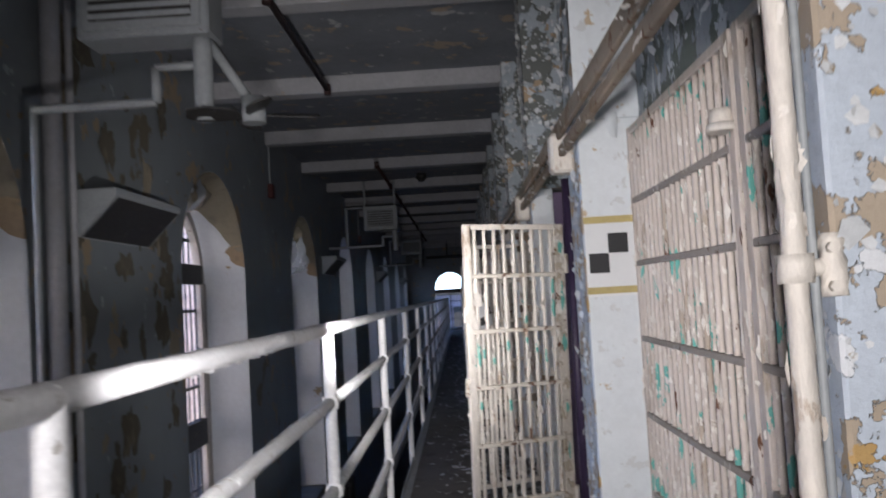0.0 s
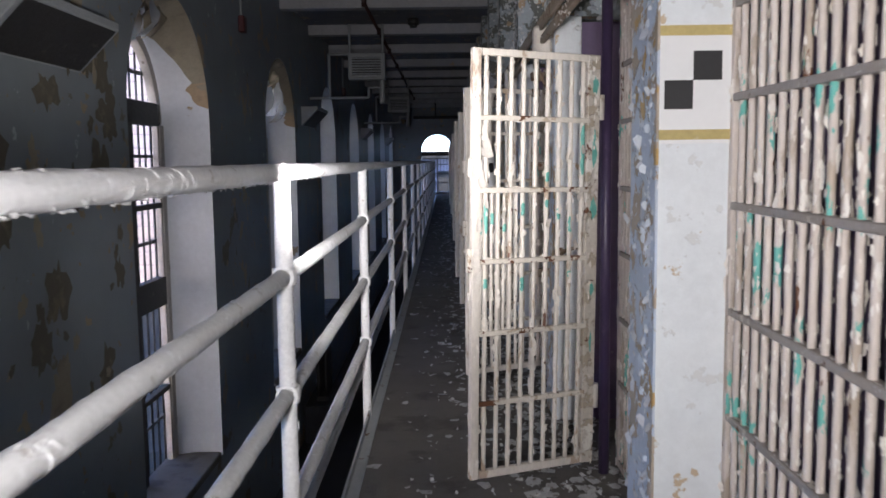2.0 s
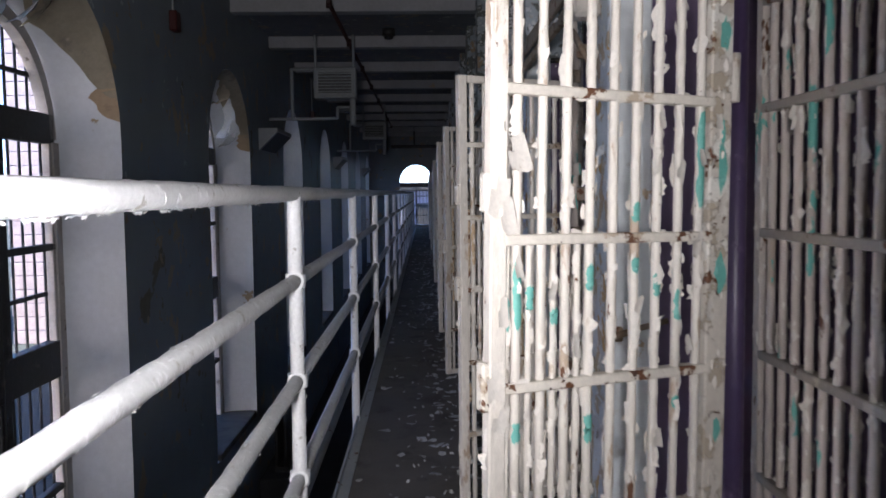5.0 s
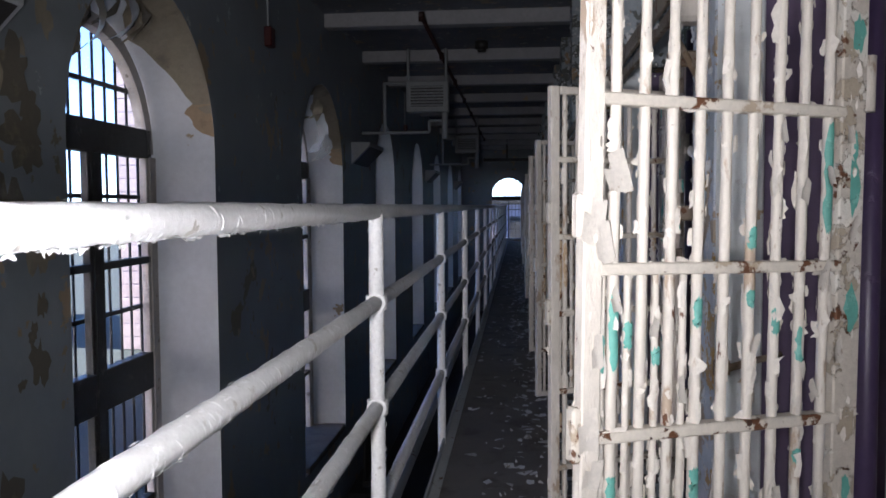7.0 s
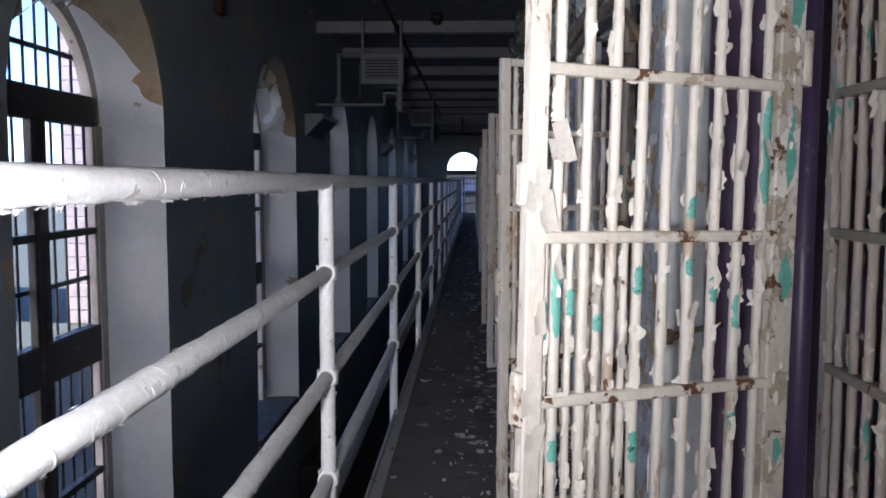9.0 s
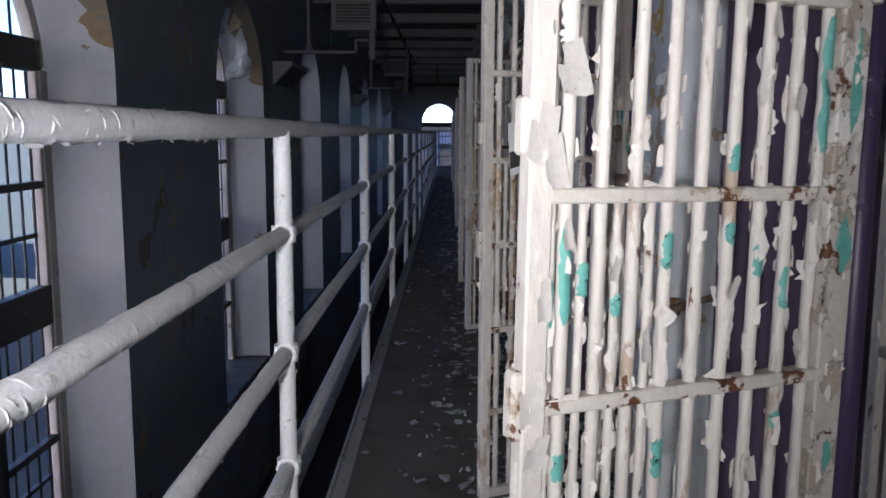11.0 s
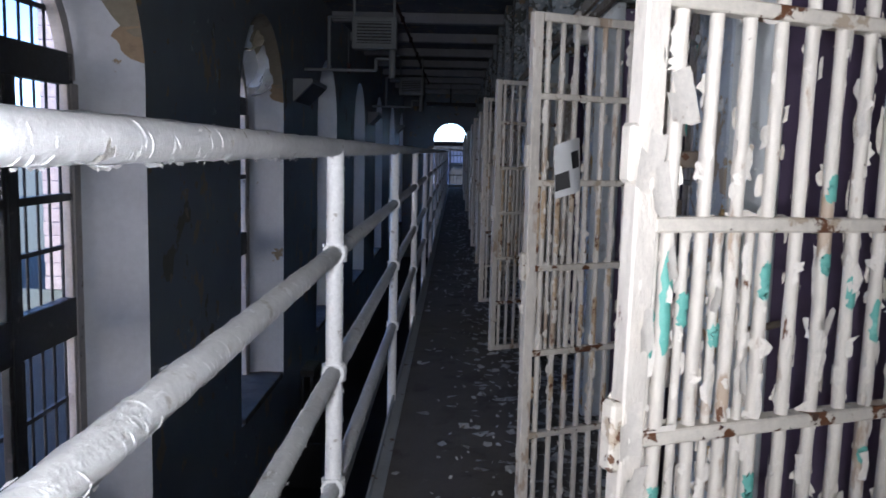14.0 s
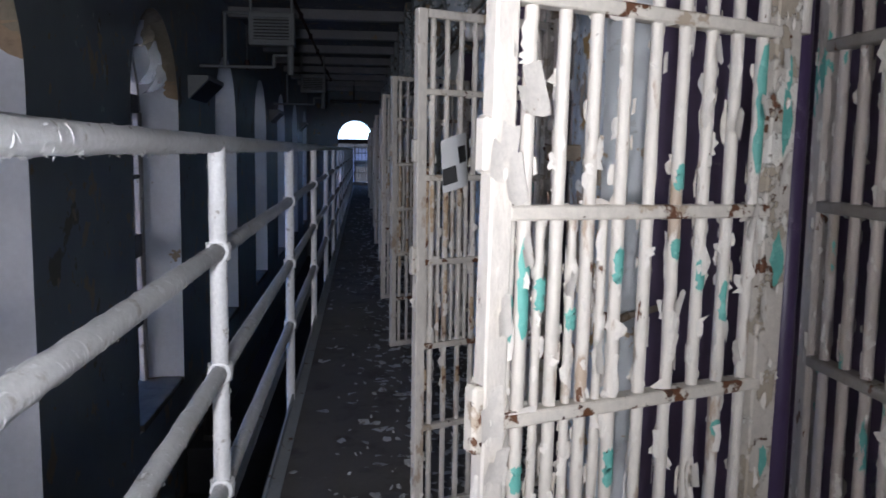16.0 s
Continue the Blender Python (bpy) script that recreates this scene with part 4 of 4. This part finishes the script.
for y, r in ((5.27, 0.055), (5.5, 0.022)):
    bm = bmesh.new()
    tube(bm, (X_WALL + 0.08, y, Z_LOW), (X_WALL + 0.08, y, Z_CEIL - 0.01), r, 14, 20, 0.01)
    tagged(part("wall_pipe", bm, beam_paint), "grey painted vertical pipe on the window wall", "pipe", "wall pipes")
for y in (11.11, 20.4):
    alarm = thing("fire_alarm", "small dark red fire alarm box with a conduit above", "alarm", at=(X_WALL, y, 3.02))
    part("box", bevel_box(0, 0.07, -0.07, 0.07, -0.09, 0.09, 0.01), red_mat, alarm)
    bm = bmesh.new()
    tube(bm, (0.02, 0, 0.09), (0.02, 0, 0.82), 0.01, 8)
    part("conduit", bm, unit_grey, alarm)
for y0, y1 in ((Y0, 8.3), (12.7, 30.0)):
    bm = bmesh.new()
    tube(bm, (-1.0, y0, 3.55), (-1.0, y1, 3.55), 0.024, 10)
    for i in range(int((y1 - y0) / 2.45) + 1):
        tube(bm, (-1.0, y1 - 0.05 - i * 2.45, 3.5), (-1.0, y1 - 0.05 - i * 2.45, 3.6), 0.034, 8)
    tagged(part("sprinkler_pipe", bm, pipe_red), "dark red sprinkler pipe under the ceiling beams", "pipe", "sprinkler pipes")
bm = bmesh.new()
tube(bm, (-0.45, 15.4, Z_CEIL - 0.1), (-0.45, 15.4, Z_CEIL), 0.09, 20)
tube(bm, (-0.45, 15.4, Z_CEIL - 0.14), (-0.45, 15.4, Z_CEIL - 0.1), 0.06, 20)
tagged(part("smoke_detector", bm, window_dark), "dark round smoke detector on the ceiling", "detector")
tagged(part("dark_beam", bevel_box(-1.15, 0.55, 33.0, 33.2, 3.02, 3.13, 0.01), black_mat), "black steel bar across the far end", "beam", kind="structure")
tagged(part("bar_hanger", bevel_box(-0.35, -0.3, 33.05, 33.15, 3.13, Z_CEIL, 0.004), black_mat), "black hanger of the far steel bar", "beam", kind="structure")


def radiator(at):
    rad = thing("radiator", "dark old column radiator standing below the window", "radiator", at=at)
    for i in range(8):
        bm = bmesh.new()
        for x in (-0.06, 0.06):
            tube(bm, (x, i * 0.07, 0.06), (x, i * 0.07, 0.84), 0.026, 8, 4)
        box(bm, -0.09, 0.09, i * 0.07 - 0.028, i * 0.07 + 0.028, 0.8, 0.88)
        box(bm, -0.09, 0.09, i * 0.07 - 0.028, i * 0.07 + 0.028, 0.0, 0.08)
        part("column", bm, window_dark, rad)
    return rad


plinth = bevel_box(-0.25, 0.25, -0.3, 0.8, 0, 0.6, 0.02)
ob = tagged(part("radiator_plinth", plinth, shade_tone), "concrete plinth under the radiator, coloured dark for the shade there", "plinth")
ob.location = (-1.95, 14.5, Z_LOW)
radiator((-1.95, 14.5, Z_LOW + 0.6))

# ---- paper with a checker pattern stuck on the second open door ----
sheet = thing("checker_paper", "curled white paper with black squares stuck on an open cell door", "paper")
bm = bmesh.new()
cols = [[bm.verts.new((-0.13 + 0.13 * i / 8, 0.05 * math.sin(i / 8 * 3.1) * (1 - 0.6 * z / 0.22) + 0.012, z - 0.03 * (i / 8) ** 2)) for z in (0, 0.06, 0.12, 0.22)] for i in range(9)]
for c0, c1 in zip(cols, cols[1:]):
    for i in range(3):
        bm.faces.new((c0[i], c1[i], c1[i + 1], c0[i + 1])).smooth = True
part("page", bm, paper_mat, sheet)
for i0, z0, z1 in ((5, 0.03, 0.1), (1, 0.1, 0.17)):
    bm = bmesh.new()
    cols = [[bm.verts.new((-0.13 + 0.13 * (i0 + i) / 8, 0.05 * math.sin((i0 + i) / 8 * 3.1) * (1 - 0.6 * z / 0.22) + 0.0155, z - 0.03 * ((i0 + i) / 8) ** 2)) for z in (z0, z1)] for i in range(4)]
    for c0, c1 in zip(cols, cols[1:]):
        bm.faces.new((c0[0], c1[0], c1[1], c0[1]))
    part("black_square", bm, black_mat, sheet)
h2 = DOORS[2][0]
sheet.matrix_basis = pose(HINGE_X, h2, 1.29, 0, 0, 206) @ Matrix.Translation((D_WIDE - 0.1, 0.012, 0.025)) @ Matrix.Rotation(radians(4), 4, "Y") @ Matrix.Scale(0.84, 4)

# ---- latch handle on the second pier ----
latch = thing("latch_handle", "rusty bent latch handle on a pier beside the open door", "latch", at=(0.72, 6.2, 0.97))
bm = bmesh.new()
tube(bm, (-0.05, -0.03, -0.01), (0.02, -0.035, 0.015), 0.012, 8, 4, 0.1)
tube(bm, (0.02, -0.035, 0.015), (0.13, -0.02, 0.04), 0.01, 8, 4, 0.1)
part("handle", bm, rust_mat, latch)
part("plate", bevel_box(-0.07, -0.02, -0.02, 0.0, -0.03, 0.02, 0.004), rust_mat, latch)

# ---- big loose chips on the nearest open door ----
for x, z, w, h, tilt in ((0.562, 1.515, 0.055, 0.075, 18), (0.605, 1.43, 0.05, 0.09, -6), (0.585, 1.39, 0.04, 0.07, 12), (0.61, 1.06, 0.045, 0.09, 4), (0.6, 0.98, 0.04, 0.06, -14), (0.56, 1.29, 0.025, 0.04, 15), (0.1, 1.33, 0.03, 0.06, -20), (0.2, 0.9, 0.03, 0.05, 10), (0.34, 0.62, 0.028, 0.09, 5), (0.045, 1.6, 0.03, 0.045, 12), (0.03, 1.42, 0.028, 0.05, -15), (0.09, 1.52, 0.026, 0.04, 20), (0.15, 1.49, 0.03, 0.05, -8), (0.205, 1.6, 0.025, 0.035, 14), (0.06, 1.18, 0.03, 0.05, 8), (0.26, 1.2, 0.028, 0.04, -18), (0.42, 1.12, 0.024, 0.05, 9), (0.48, 1.24, 0.026, 0.04, -12), (0.12, 1.1, 0.03, 0.04, 22), (0.595, 1.2, 0.03, 0.06, 5)):
    bm = bmesh.new()
    grid = [[bm.verts.new((w * (i / 3 - 0.5), 0.012 * (i / 3) ** 2, h * (j / 3 - 0.5) * (1 - 0.25 * (i / 3)) + random.uniform(-0.006, 0.006))) for j in range(4)] for i in range(4)]
    for i in range(3):
        for j in range(3):
            if (i, j) != (2, 2):
                bm.faces.new((grid[i][j], grid[i + 1][j], grid[i + 1][j + 1], grid[i][j + 1])).smooth = True
    ob = part("loose_paint", bm, cream_flake, DOOR_OBS[0], "large curled chip of cream paint")
    ob.matrix_local = pose(x, 0.018, z, 0, tilt, 0)

# ---- undercoat bared on the bars of the open doors: bar from the free edge, span of heights ----
teal_mat = painted("teal_undercoat", TEAL, [((0.2, 0.5, 0.44), 30, 0.55, 0.05), (RUST, 25, 0.68, 0.02)], 0.5, (60, 0.2))
tan_mat = painted("tan_bared_primer", (0.5, 0.37, 0.24), [((0.6, 0.5, 0.38), 30, 0.52, 0.04), (RUST, 22, 0.58, 0.03)], 0.7, (60, 0.3))
rnd = random.Random(8)


def bare_strip(owner, n, z0, z1, material, label):
    x, r = D_WIDE - 0.038 - (D_WIDE - 0.088) / 9 * (n + 0.5), 0.0116
    bm = bmesh.new()
    rows = []
    for i in range(12):
        f = i / 11
        th0, th1 = radians(rnd.uniform(15, 50)), radians(rnd.uniform(110, 160))
        if i in (0, 11):
            th0, th1 = radians(60), radians(105)
        z = z0 + (z1 - z0) * f
        rows.append([bm.verts.new((x + r * math.cos(th0 + (th1 - th0) * j / 5), r * math.sin(th0 + (th1 - th0) * j / 5), z + rnd.uniform(-0.004, 0.004))) for j in range(6)])
    for r0, r1 in zip(rows, rows[1:]):
        for j in range(5):
            bm.faces.new((r0[j], r0[j + 1], r1[j + 1], r1[j])).smooth = True
    part("bare_undercoat", bm, material, owner, label)


for n, z0, z1 in ((8, 1.41, 1.625), (0, 1.165, 1.31), (-0.45, 1.16, 1.225), (0.5, 1.2, 1.25), (3, 1.235, 1.29), (6, 1.215, 1.265), (7, 1.16, 1.225), (7, 0.96, 0.985), (3, 0.91, 0.97), (0, 0.93, 0.97), (1.5, 1.17, 1.2), (5, 1.38, 1.42), (5, 1.27, 1.3)):
    bare_strip(DOOR_OBS[0], n, z0, z1, teal_mat, "teal undercoat bared on a bar")
for owner in DOOR_OBS[1:4]:
    for _ in range(26):
        z0 = rnd.uniform(0.45, 1.3)
        bare_strip(owner, rnd.choice((-0.4, 0, 1, 2, 3, 4, 5, 6, 7)), z0, z0 + rnd.uniform(0.04, 0.2), tan_mat, "tan primer bared on a bar")
for z, wide, high in ((1.26, 0.02, 0.05), (1.5, 0.016, 0.07), (1.58, 0.012, 0.03), (1.8, 0.018, 0.04), (0.9, 0.014, 0.03), (0.66, 0.01, 0.05)):
    bm = bmesh.new()
    edge = [bm.verts.new((0.027 + wide * rnd.uniform(0.4, 1.05) * math.cos(6.283 * i / 16), 0.0175, z + high * rnd.uniform(0.6, 1.2) * math.sin(6.283 * i / 16))) for i in range(16)]
    bm.faces.new(edge[::-1])
    part("bare_undercoat", bm, teal_mat, DOOR_OBS[0], "teal undercoat bared on the hinge stile")

# ---- operating rod of the lock, down the side of the pier behind the open door ----
rod = thing("operating_rod", "cream-painted vertical lock rod with rusty collars beside a pier", "lock rod", at=(0.575, 6.42, 0))
bm = bmesh.new()
tube(bm, (0, 0, 0.75), (0, 0, 2.12), 0.015, 10, 30, 0.08)
part("shaft", bm, dusty, rod)
for z, r0, material in ((1.53, 0.028, dusty), (1.3, 0.024, rust_mat), (1.0, 0.026, dusty), (1.86, 0.026, rust_mat)):
    bm = bmesh.new()
    tube(bm, (0, 0, z - 0.022), (0, 0, z + 0.022), r0, 10, 3, 0.08)
    part("collar", bm, material, rod)
for z in (1.95, 1.44, 0.82):
    part("bracket", bevel_box(-0.03, 0.078, -0.012, 0.02, z - 0.025, z + 0.025, 0.005), rust_mat, rod)
lever = bmesh.new()
tube(lever, (-0.01, -0.02, 2.02), (0.06, -0.05, 1.88), 0.012, 8, 6, 0.12)
part("lever", lever, rust_mat, rod)

# ---- torn sheets of paint hanging on the signed pier ----
for x, z, w, h in ((0.665, 2.3, 0.06, 0.1), (0.795, 2.27, 0.05, 0.11), (0.7, 2.42, 0.05, 0.07)):
    bm = bmesh.new()
    grid = [[bm.verts.new((x + w * (i / 3 - 0.5) * (1 - 0.5 * (j / 4) ** 2) + rnd.uniform(-0.005, 0.005), 3.945 - 0.035 * (j / 4) ** 1.5 - 0.01 * math.sin(i), z - h * j / 4 + rnd.uniform(-0.006, 0.006))) for i in range(4)] for j in range(5)]
    for j in range(4):
        for i in range(3):
            bm.faces.new((grid[j][i], grid[j][i + 1], grid[j + 1][i + 1], grid[j + 1][i])).smooth = True
    tagged(part("hanging_paint", bm, pier_white), "torn white paint sheet hanging on a pier", "paint sheet")

# ---- knob on the near grille ----
knob = thing("grille_knob", "cream-painted double-disc steel knob on the cell grille", "knob", at=(0.84, 2.7, 1.97))
bm = bmesh.new()
tube(bm, (0, 0, -0.03), (0, 0, -0.008), 0.042, 16, 2, 0.04)
part("lower_disc", bm, cream, knob)
bm = bmesh.new()
tube(bm, (0, 0, -0.008), (0, 0, 0.03), 0.032, 16, 2, 0.05)
part("upper_disc", bm, cream, knob)
